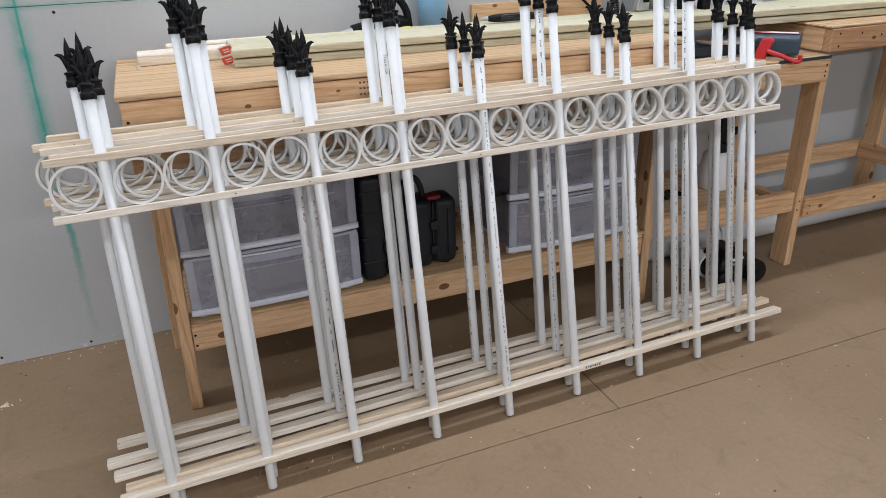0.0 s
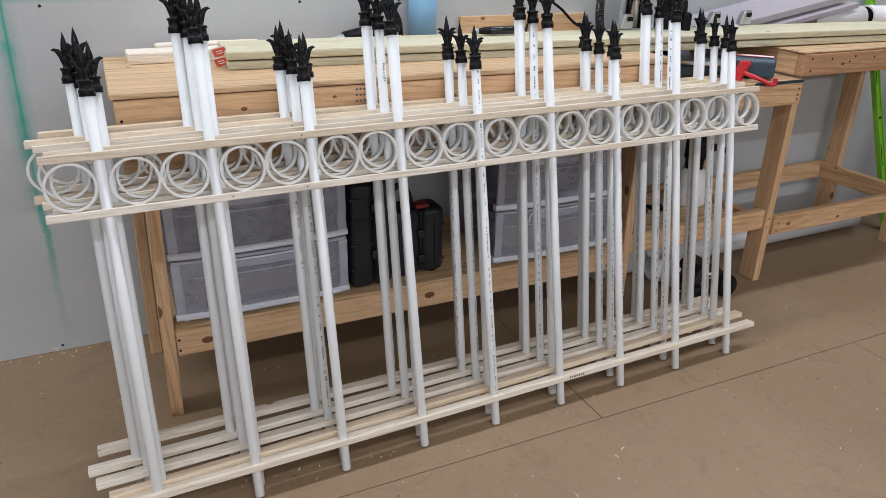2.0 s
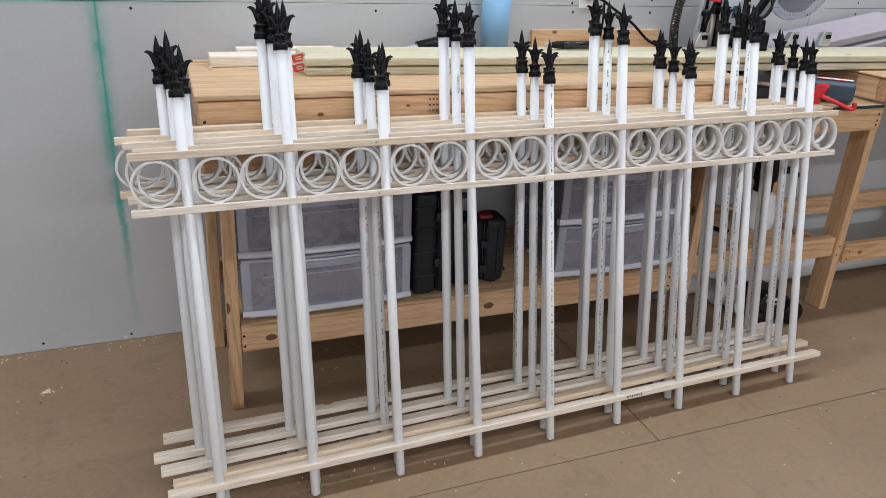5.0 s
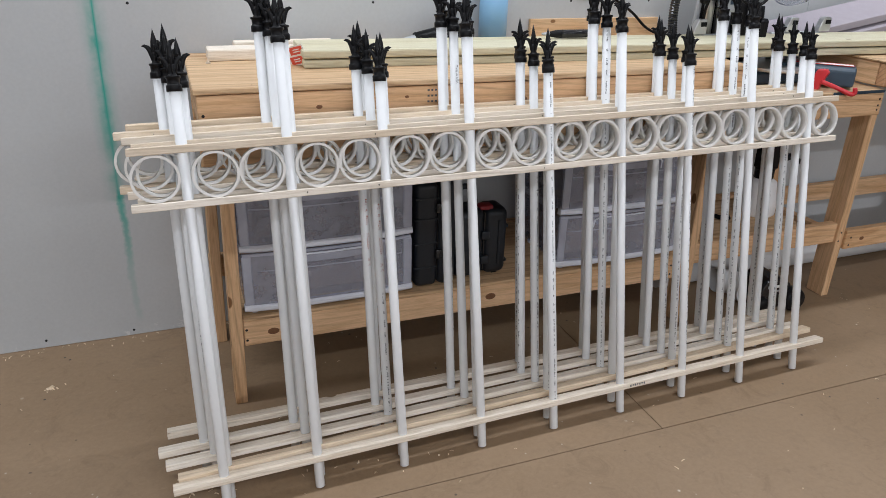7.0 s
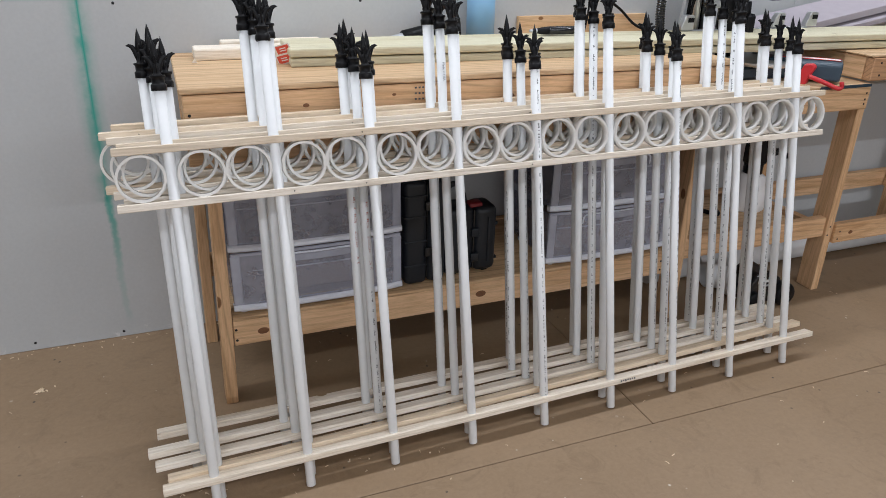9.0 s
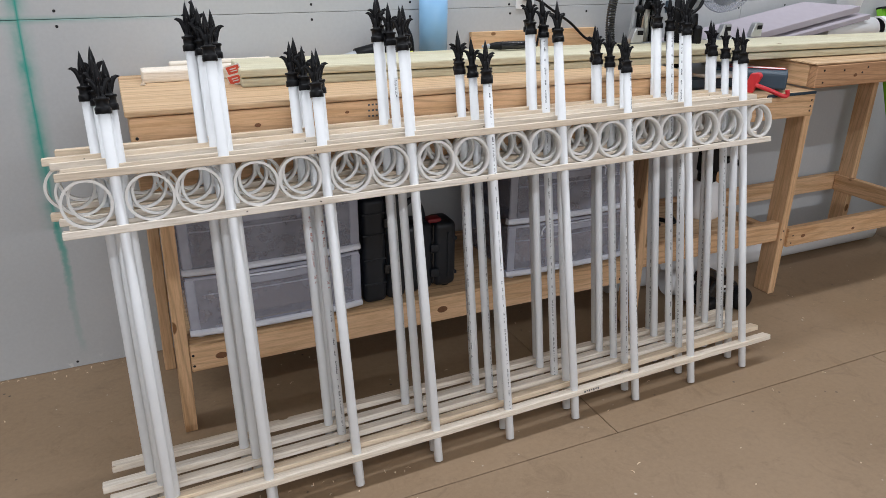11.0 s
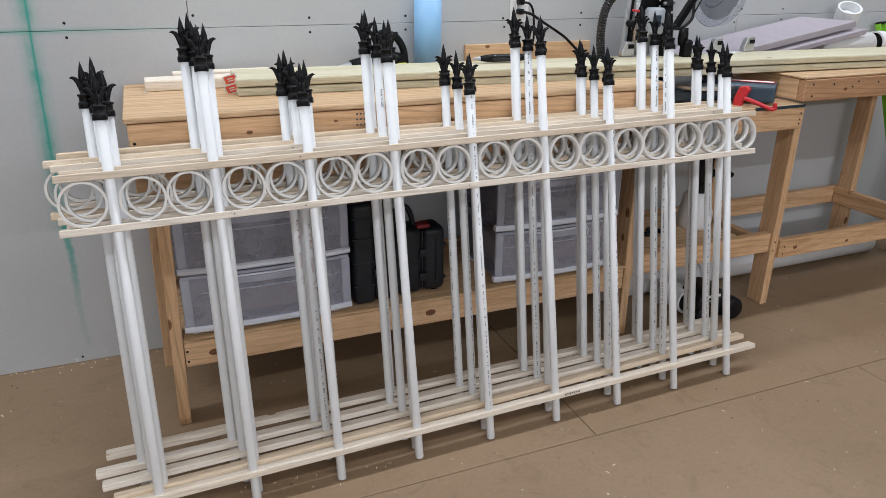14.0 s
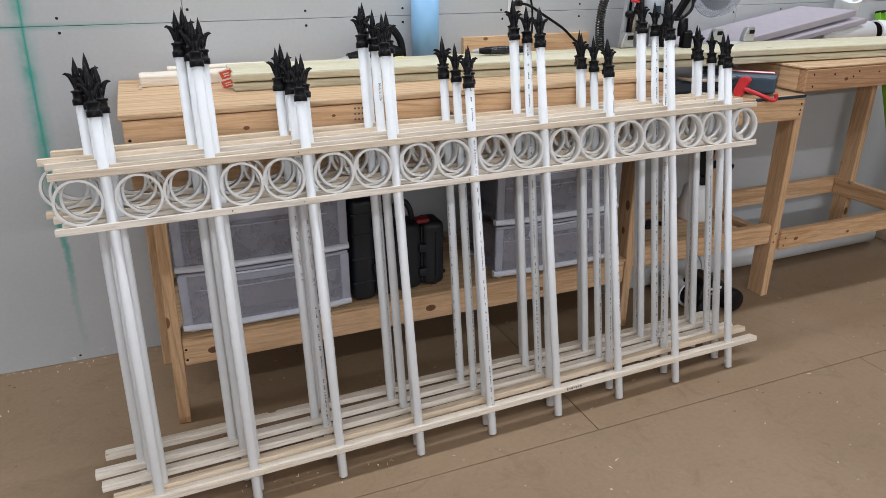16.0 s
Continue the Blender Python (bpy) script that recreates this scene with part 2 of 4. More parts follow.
def drywall():
    """Grey board paper with fine specks, and a teal spray mark that runs down one place."""
    m, t, b = nodes_of("grey_board_paper")
    tc = t.nodes.new("ShaderNodeTexCoord")
    v = tc.outputs["Object"]
    big = noise_of(t, v, 0.9, 4)
    fine = noise_of(t, v, 90, 4)
    col = ramp(t, big, (0.3, (0.485, 0.498, 0.50)), (0.7, (0.545, 0.558, 0.56)))
    col = mix(t, 0.35, col, ramp(t, fine, (0.3, (0.85, 0.85, 0.85)), (0.7, (1, 1, 1))), "MULTIPLY")
    vo = add(t, "ShaderNodeTexVoronoi", Scale=7.0)
    t.links.new(v, vo.inputs["Vector"])
    gate = noise_of(t, v, 5.0, 2)
    spot = mix(t, 1.0, ramp(t, vo.outputs["Distance"], (0.025, (1, 1, 1)), (0.05, (0, 0, 0))), ramp(t, gate, (0.55, (0, 0, 0)), (0.6, (1, 1, 1))), "MULTIPLY")
    col = mix(t, spot, col, (0.75, 0.75, 0.74))
    sep = t.nodes.new("ShaderNodeSeparateXYZ")
    t.links.new(v, sep.inputs[0])

    def calc(op, a, c=0.0, e=None):
        n = t.nodes.new("ShaderNodeMath")
        n.operation = op
        for i, s in enumerate((a, c) if e is None else (a, c, e)):
            if isinstance(s, (int, float)):
                n.inputs[i].default_value = s
            else:
                t.links.new(s, n.inputs[i])
        return n.outputs[0]

    x, z = sep.outputs["X"], sep.outputs["Z"]
    wob = noise_of(t, v, 2.2, 2)
    ragged = noise_of(t, v, 34, 4, 0.7)
    drift = calc("MULTIPLY_ADD", wob, 0.012, -0.006)
    off = calc("ADD", calc("ADD", x, 0.2145), drift)
    off = calc("MULTIPLY_ADD", calc("SUBTRACT", 1.25, z), 0.0245, off)
    d = calc("ABSOLUTE", off)
    soft = noise_of(t, v, 9, 4)
    # the sprayed line with its haze, down to the cut in the board
    core = ramp(t, d, (0.0012, (0.95,) * 3), (0.0055, (0, 0, 0)))
    haze = mix(t, 1.0, ramp(t, calc("ABSOLUTE", calc("ADD", off, 0.004)), (0.0, (0.85,) * 3), (0.014, (0.62,) * 3), (0.026, (0.22,) * 3), (0.050, (0, 0, 0))), ramp(t, soft, (0.32, (0.30,) * 3), (0.62, (1, 1, 1))), "MULTIPLY")
    upper = ramp(t, z, (0.545, (0, 0, 0)), (0.56, (0.75,) * 3), (0.95, (1, 1, 1)))
    mark = mix(t, 1.0, mix(t, 1.0, core, haze, "SCREEN"), upper, "MULTIPLY")
    # the ragged run of paint below it
    run = calc("ABSOLUTE", calc("ADD", calc("MULTIPLY_ADD", wob, 0.05, -0.025), calc("ADD", calc("MULTIPLY_ADD", ragged, 0.028, -0.014), calc("ADD", x, 0.2255))))
    drip = ramp(t, run, (0.003, (0.85,) * 3), (0.009, (0.5,) * 3), (0.015, (0, 0, 0)))
    length = ramp(t, z, (0.05, (0, 0, 0)), (0.09, (0.16,) * 3), (0.28, (0.28,) * 3), (0.38, (0.62,) * 3), (0.50, (0.9,) * 3), (0.57, (0.9,) * 3), (0.60, (0, 0, 0)))
    mark = mix(t, 1.0, mark, mix(t, 1.0, drip, length, "MULTIPLY"), "SCREEN")
    strip = ramp(t, calc("ABSOLUTE", calc("SUBTRACT", z, 1.247)), (0.0, (0.7,) * 3), (0.005, (0.3,) * 3), (0.016, (0, 0, 0)))
    strip = mix(t, 1.0, strip, ramp(t, calc("ADD", x, 0.5), (0.25, (1, 1, 1)), (0.85, (0, 0, 0))), "MULTIPLY")
    mark = mix(t, 1.0, mark, strip, "SCREEN")
    # scraped paper and dried filler along the foot of the board
    scrape = ramp(t, noise_of(t, v, 16, 5, 0.75), (0.60, (0, 0, 0)), (0.66, (0.75,) * 3))
    foot = ramp(t, z, (0.02, (1, 1, 1)), (0.075, (0, 0, 0)))
    col = mix(t, mix(t, 1.0, scrape, foot, "MULTIPLY"), col, (0.70, 0.69, 0.67))
    col = mix(t, mark, col, (0.02, 0.33, 0.26))
    t.links.new(col, b.inputs["Base Color"])
    b.inputs["Roughness"].default_value = 0.85
    bumped(t, b, fine, 0.08, 0.001)
    return m


floor_mat, wall_mat = floor_paint(), drywall()
# Mid greys, kept low so that the unseen surfaces bounce less light.
plaster = plain("unseen_ceiling_grey", (0.4, 0.4, 0.4), 0.9, vary=0.04, scale=4)
plain_wall = plain("plain_board", (0.30, 0.30, 0.295), 0.9, vary=0.06, scale=3)

# ---- building helpers ----


def thing(name, m=Matrix(), label="", category="", group="", kind=""):
    """An Empty at the base of a thing, to hold its parts."""
    ob = new(name)
    ob.empty_display_size = 0.05
    ob.matrix_world = m
    return tagged(ob, label, category, group, kind)


def part(name, bm, material, parent=None, label="", m=None, smooth=False):
    """Links a bmesh as one mesh object under a thing or a part."""
    if isinstance(bm, bpy.types.Mesh):
        me = bm
    else:
        me = bpy.data.meshes.new(name)
        if smooth:
            for f in bm.faces:
                f.smooth = True
        bm.to_mesh(me)
        bm.free()
        me.materials.append(material)
    ob = new(name, me)
    ob.parent = parent
    if m is not None:
        ob.matrix_local = m
    return tagged(ob, label)


def box(x0, x1, y0, y1, z0, z1, bevel=0.002, bm=None, seg=1):
    bm2 = bmesh.new()
    bmesh.ops.create_cube(bm2, size=1, matrix=Matrix.Translation(((x0 + x1) / 2, (y0 + y1) / 2, (z0 + z1) / 2)) @ Matrix.Diagonal((x1 - x0, y1 - y0, z1 - z0, 1)))
    if bevel:
        bmesh.ops.bevel(bm2, geom=bm2.edges[:], offset=bevel, segments=seg, profile=0.5, affect="EDGES")
    return join(bm, bm2)


def join(bm, other):
    if bm is None:
        return other
    me = bpy.data.meshes.new("tmp")
    other.to_mesh(me)
    other.free()
    bm.from_mesh(me)
    bpy.data.meshes.remove(me)
    return bm


def lathe(profile, seg=20, m=Matrix(), bm=None, close=False):
    """Turns a profile of (radius, height) round z."""
    b = bmesh.new()
    rings = []
    for r, z in profile:
        rings.append([b.verts.new(m @ Vector((r * math.cos(2 * math.pi * i / seg), r * math.sin(2 * math.pi * i / seg), z))) for i in range(seg)] if r > 1e-6 else [b.verts.new(m @ Vector((0, 0, z)))])
    pairs = list(zip(rings, rings[1:])) + ([(rings[-1], rings[0])] if close else [])
    for a, c in pairs:
        for i in range(seg):
            j = (i + 1) % seg
            if len(a) == 1 and len(c) == 1:
                continue
            if len(a) == 1:
                b.faces.new((a[0], c[j], c[i]))
            elif len(c) == 1:
                b.faces.new((a[i], a[j], c[0]))
            else:
                b.faces.new((a[i], a[j], c[j], c[i]))
    bmesh.ops.recalc_face_normals(b, faces=b.faces[:])
    return join(bm, b)


def sweep(points, radii, seg=10, flat=1.0, bm=None, caps=True):
    """A round or flattened bar along a line of points."""
    b = bmesh.new()
    pts = [Vector(p) for p in points]
    if isinstance(radii, (int, float)):
        radii = [radii] * len(pts)
    rings, up = [], None
    for i, p in enumerate(pts):
        d = (pts[min(i + 1, len(pts) - 1)] - pts[max(i - 1, 0)]).normalized()
        if up is None:
            up = Vector((0, 0, 1)) if abs(d.z) < 0.9 else Vector((0, 1, 0))
        side = d.cross(up).normalized()
        up = side.cross(d).normalized()
        rings.append([b.verts.new(p + side * math.cos(2 * math.pi * k / seg) * radii[i] + up * math.sin(2 * math.pi * k / seg) * radii[i] * flat) for k in range(seg)])
    for a, c in zip(rings, rings[1:]):
        for k in range(seg):
            b.faces.new((a[k], a[(k + 1) % seg], c[(k + 1) % seg], c[k]))
    if caps:
        b.faces.new(rings[0][::-1])
        b.faces.new(rings[-1])
    bmesh.ops.recalc_face_normals(b, faces=b.faces[:])
    return join(bm, b)


def curve_points(ctrl, n=24):
    """Points along a smooth curve through control points."""
    c = [Vector(p) for p in ctrl]
    c = [c[0] * 2 - c[1]] + c + [c[-1] * 2 - c[-2]]
    out = []
    for i in range(1, len(c) - 2):
        for k in range(n):
            u = k / n
            out.append(0.5 * ((2 * c[i]) + (c[i + 1] - c[i - 1]) * u + (2 * c[i - 1] - 5 * c[i] + 4 * c[i + 1] - c[i + 2]) * u * u + (3 * c[i] - c[i - 1] - 3 * c[i + 1] + c[i + 2]) * u ** 3))
    return out + [c[-2]]


def prism(outline, depth, m=Matrix(), bevel=0.0):
    """An outline in x, z, pushed out along y by depth, centred."""
    b = bmesh.new()
    f = b.faces.new([b.verts.new((x, -depth / 2, z)) for x, z in outline])
    g = bmesh.ops.extrude_face_region(b, geom=[f])
    bmesh.ops.translate(b, vec=(0, depth, 0), verts=[v for v in g["geom"] if isinstance(v, bmesh.types.BMVert)])
    bmesh.ops.recalc_face_normals(b, faces=b.faces[:])
    if bevel:
        bmesh.ops.bevel(b, geom=b.edges[:], offset=bevel, segments=2, profile=0.5, affect="EDGES")
    bmesh.ops.transform(b, matrix=m, verts=b.verts[:])
    return b


# ---- setting ----
WALL = 2.825
X0, X1, Y0, TOP = -3.2, 7.0, -8.0, 3.2
tagged(part("wall_north", box(X0 - 0.1, X1 + 0.1, WALL + 0.013, WALL + 0.12, 0, TOP, 0), plain_wall), "stud wall behind grey plasterboard sheets", "wall", kind="structure")
wall_north = bpy.data.objects["wall_north"]
for px0, px1, pz0, pz1 in ((X0, 2.7795, 0.001, 1.2462), (2.7815, 5.218, 0.001, 1.2462), (5.22, X1, 0.001, 1.2462),
                           (X0, 0.285, 1.2478, 2.467), (0.287, 2.724, 1.2478, 2.467), (2.726, 3.985, 1.2478, 2.467), (3.987, X1, 1.2478, 2.467), (X0, X1, 2.47, TOP)):
    part("plasterboard_sheet", box(px0, px1, WALL, WALL + 0.0125, pz0, pz1, 0.001), wall_mat, wall_north)
# Unseen walls and ceiling are added to close the room and limit bounced light.
tagged(part("wall_south", box(X0 - 0.1, X1 + 0.1, Y0 - 0.1, Y0, 0, TOP, 0), plain_wall), "plain grey wall, unseen, added to close the room", "wall", kind="structure")
tagged(part("wall_west", box(X0 - 0.1, X0, Y0, WALL, 0, TOP, 0), plain_wall), "plain grey wall, unseen, added to close the room", "wall", kind="structure")
tagged(part("wall_east", box(X1, X1 + 0.1, Y0, WALL, 0, TOP, 0), plain_wall), "plain grey wall, unseen, added to close the room", "wall", kind="structure")
tagged(part("ceiling", box(X0 - 0.1, X1 + 0.1, Y0 - 0.1, WALL + 0.1, TOP, TOP + 0.1, 0), plaster), "plain ceiling, unseen, greyed to limit bounced light", "ceiling", kind="structure")
floor = tagged(part("floor", box(X0 - 0.1, X1 + 0.1, Y0 - 0.1, WALL + 0.1, -0.1, -0.018, 0), screw_dark), "brown painted wooden sheet floor with thin joints", "floor", kind="structure")
SEAM_Y, SEAM_X, SHEET = 1.684, 1.366, 2.4384
for row in range(-8, 1):
    ya, yb = SEAM_Y + row * SHEET / 2, min(SEAM_Y + (row + 1) * SHEET / 2, WALL + 0.012)
    for col in range(-3, 4):
        xa = SEAM_X + (col + (0.5 if row % 2 else 0.0)) * SHEET
        xa, xb = max(xa, X0), min(xa + SHEET, X1)
        if xb - xa < 0.05:
            continue
        part("floor_sheet", box(xa + 0.0014, xb - 0.0014, max(ya, Y0) + 0.0014, yb - 0.0014, -0.018, 0, 0.0016), floor_mat, floor)


def screw_heads(parent, spots, axis="y", r=0.0045):
    """Dark countersunk screw heads on a face."""
    turn = {"y": Matrix.Rotation(radians(90), 4, "X"), "z": Matrix(), "x": Matrix.Rotation(radians(90), 4, "Y")}[axis]
    if "screw_head" not in bpy.data.meshes:
        b = lathe([(0, 0.0006), (0.6, 0.0006), (1.0, 0.0), (1.0, -0.001)], 8)
        bmesh.ops.scale(b, vec=(0.0045, 0.0045, 1), verts=b.verts[:])
        me = bpy.data.meshes.new("screw_head")
        b.to_mesh(me)
        b.free()
        me.materials.append(screw_dark)
    for s in spots:
        part("screw", bpy.data.meshes["screw_head"], None, parent, m=Matrix.Translation(s) @ turn @ Matrix.Diagonal((r / 0.0045, r / 0.0045, 1, 1)))

# ---- fence panels ----
S, OD = 0.2541, 0.0267
H_SHORT, H_TALL, FIN = 1.247, 1.354, 0.121
RAIL_LOW, RAIL_MID, RAIL_HIGH = 0.1045, 0.8615, 0.9985  # heights of the rails' upper faces
RING = 0.1170


def finial_mesh():
    """A cast spear finial: flanged cup, stem, four curling leaves and a blade."""
    b = lathe([(0.0, 0.0405), (0.011, 0.0405), (0.0192, 0.040), (0.0198, 0.037), (0.0192, 0.0345), (0.0165, 0.033), (0.0162, 0.019), (0.0188, 0.0165), (0.0198, 0.015), (0.0198, 0.001), (0.0188, 0.0), (0.0140, 0.0)], 20)
    b = lathe([(0.0125, 0.040), (0.0098, 0.045), (0.0088, 0.056), (0.0095, 0.068), (0.0, 0.073)], 10, bm=b)
    blade = lathe([(0.0, 0.058), (0.0065, 0.066), (0.0098, 0.082), (0.0082, 0.098), (0.0042, 0.116), (0.0, 0.132)], 8, Matrix.Diagonal((1.0, 0.7, 1, 1)))
    b = join(b, blade)
    for k in range(4):
        reach = 1.0 if k % 2 == 0 else 0.62
        line = [(0.005, 0, 0.046), (0.0075, 0, 0.060), (0.0110 * reach, 0, 0.072), (0.0175 * reach, 0, 0.0825), (0.0255 * reach, 0, 0.0865), (0.0325 * reach, 0, 0.0855)]
        leaf = sweep(line, [0.0055, 0.0072, 0.0072, 0.0062, 0.0042, 0.0010], 8, 0.42)
        bmesh.ops.rotate(leaf, cent=(0, 0, 0), matrix=Matrix.Rotation(k * math.pi / 2, 3, "Z"), verts=leaf.verts[:])
        b = join(b, leaf)
    bmesh.ops.scale(b, vec=(0.93, 0.93, 0.122 / 0.132), verts=b.verts[:])
    for f in b.faces:
        f.smooth = True
    return b


def mesh_of(name, b, material, smooth=False):
    me = bpy.data.meshes.new(name)
    if smooth:
        for f in b.faces:
            f.smooth = True
    b.to_mesh(me)
    b.free()
    me.materials.append(material)
    return me


def pipe_bm(r, r_in, z0, z1, seg=24):
    return lathe([(r_in, z0), (r - 0.001, z0), (r, z0 + 0.001), (r, z1), (r_in, z1)], seg, close=True)


def smooth_sides(me):
    for p in me.polygons:
        p.use_smooth = abs(p.normal.z) < 0.5 and p.area > 0


finial = mesh_of("finial", finial_mesh(), black)
picket_short = mesh_of("picket", pipe_bm(OD / 2, OD / 2 - 0.003, 0.003, H_SHORT - FIN + 0.03), pvc)
picket_tall = mesh_of("picket", pipe_bm(OD / 2, OD / 2 - 0.003, 0.003, H_TALL - FIN + 0.03), pvc)
for me in (picket_short, picket_tall):
    smooth_sides(me)
ring_mesh = mesh_of("ring", pipe_bm(RING / 2, RING / 2 - 0.0065, -0.013, 0.013, 40), pvc_ring)
smooth_sides(ring_mesh)
RAIL_L, RAIL_R = -1.151, 1.163


def rail_bm(left, right):
    return box(left, right, -0.019, 0.019, -0.019, 0, 0.0015)


rail_mesh = mesh_of("rail", rail_bm(RAIL_L, RAIL_R), pale_x)


def bars(length, size, seed, dash=True):
    """Rows of small strokes that stand for print along a pipe (no letters)."""
    rnd = random.Random(seed)
    b = bmesh.new()
    z = 0.0
    while z < length:
        w = rnd.choice((0.0022, 0.003, 0.0042)) * size
        if rnd.random() < 0.72:
            h = 0.0036 * size * rnd.choice((0.7, 1, 1))
            a0, a1 = -h / (OD / 2), h / (OD / 2)
            R = OD / 2 + 0.0004
            vs = [b.verts.new((R * math.sin(a), -R * math.cos(a), zz)) for a, zz in ((a0, z), (a1 * rnd.choice((0.2, 1, 1)), z), (a1 * rnd.choice((0.2, 1, 1)), z + w * 0.7), (a0, z + w * 0.7))]
            b.faces.new(vs)
            z += w * 1.25
        else:
            z += w * rnd.choice((2, 3, 8))
    return b


marks = [mesh_of("printed_marking", bars(0.62, 0.62, 3), ink), mesh_of("printed_marking", bars(0.20, 1.3, 4), red_ink), mesh_of("printed_marking", bars(0.72, 0.58, 5), ink),
         mesh_of("printed_marking", bars(0.40, 0.68, 6), ink)]


def size_text(words='1/2" PVC 1120 SDR 13.5 PR', tall=0.0125):
    """The legible size and grade on one pipe, read from above downwards."""
    c = bpy.data.curves.new("printed_size", "FONT")
    c.body, c.size, c.align_x = words, tall, "LEFT"
    c.resolution_u = 2
    ob = bpy.data.objects.new("tmp_text", c)
    scene.collection.objects.link(ob)
    me = bpy.data.meshes.new_from_object(ob)
    bpy.data.objects.remove(ob)
    me.name = "printed_size"
    me.materials.append(ink)
    return me


size_print = size_text()
made_print = size_text("Made in USA", 0.010)


def fence_panel(x, y, yaw, lean, step, fan, slant, rail_low, rail_top, seed, label):
    """Three rails, eighteen pipe rings and nine pipe pickets, leaning back by lean; the pickets spread a little towards the top."""
    rnd = random.Random(seed)
    base = Matrix.Translation((x, y, 0)) @ Matrix.Rotation(yaw, 4, "Z") @ Matrix.Rotation(-lean, 4, "X")
    top = thing("fence_panel", base, label, "fence panel", "stacked fence panels")
    cut = {43: 0.985, 44: 0.958}.get(seed, 1.0)  # the two rear panels have shorter upper rails
    for h, dx in ((RAIL_LOW, rail_low), (RAIL_MID, rail_top), (RAIL_HIGH, rail_top)):
        part("rail", rail_mesh, None, top, "pale pine rail", m=pose(dx - x + rnd.uniform(-0.003, 0.003), 0, h, 0, 0, rnd.uniform(-0.06, 0.06)) @ Matrix.Diagonal((cut if h > 0.5 else 1.0, 1, 1, 1)))
    mid = (RAIL_MID + RAIL_HIGH - 0.019) / 2
    for i in range(9):
        sx = step * (i - 4)
        tip = fan * (i - 4) + slant
        tall = i % 2 == 1
        p = part("picket", picket_tall if tall else picket_short, None, top, "white PVC pipe picket", m=pose(sx, 0, 0, 0, math.degrees(math.atan(tip)) + rnd.uniform(-0.06, 0.06), 0))
        part("finial", finial, None, p, "black spear finial", m=pose(0, 0, (H_TALL if tall else H_SHORT) - FIN, 0, 0, rnd.uniform(-6, 6)))
        marked = i in (4, 6) if seed == 40 else rnd.random() < 0.8 and i > 1
        turn = rnd.uniform(-5, 30) if seed == 40 else rnd.uniform(-70, 70)
        if marked:
            tagged(part("printed_marking", rnd.choice((marks[0], marks[2], marks[2], marks[3])), None, p, m=pose(0, 0, rnd.uniform(0.10, 0.18), 0, 0, turn)), kind="stuff")
            if (tall and i != 3) or seed == 40:
                tagged(part("printed_marking", marks[3], None, p, m=pose(0, 0, rnd.uniform(0.66, 0.70) + 0.14, 0, 0, turn)), kind="stuff")
        if i == 2 and seed in (42, 43):
            tagged(part("printed_marking", marks[1], None, p, m=pose(0, 0, 0.56, 0, 0, 20)), kind="stuff")
        if not marked and seed != 40 and rnd.random() < 0.25:
            part("printed_size", size_print, None, p, m=pose(0, 0, 0.50, 0, 0, rnd.uniform(-30, 20)) @ pose(0, -OD / 2 - 0.0009, 0, 90, 90, 0))
        if seed == 42 and i == 3:
            part("printed_words", made_print, None, p, m=pose(0, 0, 1.14, 0, 0, -8) @ pose(0, -OD / 2 - 0.0009, 0, 90, 90, 0))
        for side in (-1, 1):
            cx = sx + tip * mid + side * (step + fan * mid) / 4 + side * OD / 4
            part("ring", ring_mesh, None, top, m=pose(cx, 0, mid + rnd.uniform(-0.0008, 0.0008), 90 + rnd.uniform(-0.8, 0.8), 0, rnd.uniform(-1, 1)))
    spots = [(step * (i - 4) + slant + 0.03 * (1 if i % 2 else -1), -0.0192, h - 0.0095) for i in range(9) for h in (RAIL_MID, RAIL_HIGH) if rnd.random() < 0.5]
    screw_heads(top, spots, "y", 0.0020)
    if seed == 40:
        for k in range(7):
            part("stamp_bar", box(0.285 + 0.009 * k, 0.290 + 0.009 * k, -0.0196, -0.0192, RAIL_LOW - 0.013 + 0.002 * (k % 2), RAIL_LOW - 0.006, 0), ink, top)
    return top


PANELS = ((1.0248, 1.7971, 0.0268, 0.2254, 0.2562, 0.0017, 0.0118, 1.020, 1.024, "white pipe and pine fence panel, foremost of a leaning row"),
          (1.0297, 1.8532, 0.0430, 0.2284, 0.2548, 0.0066, 0.0395, 1.034, 1.040, "white pipe and pine fence panel leaning behind the foremost"),
          (1.0129, 1.9064, 0.0312, 0.2172, 0.2574, 0.0040, 0.0256, 1.002, 1.013, "white pipe and pine fence panel, middle of a leaning row"),
          (0.9909, 1.9695, 0.0297, 0.1745, 0.2584, 0.0003, 0.0117, 0.987, 0.977, "white pipe and pine fence panel leaning behind the middle one"),
          (1.0155, 2.0371, 0.0154, 0.1457, 0.2567, -0.0006, 0.0, 1.010, 0.974, "white pipe and pine fence panel leaning against the workbench"))
for n, row in enumerate(PANELS):
    fence_panel(*row[:9], 40 + n, row[9])

# ---- workbench ----
FRONT, BACK = 2.247, 2.80
bench = thing("workbench", pose(0.05, FRONT, 0), "long workshop bench of unpainted studs with raised end tops", "workbench")


def stud(name, x0, x1, y0, y1, z0, z1, material, label=""):
    b = box(x0 - 0.05, x1 - 0.05, y0 - FRONT, y1 - FRONT, z0, z1, 0.003)
    return part(name, b, material, bench, label)


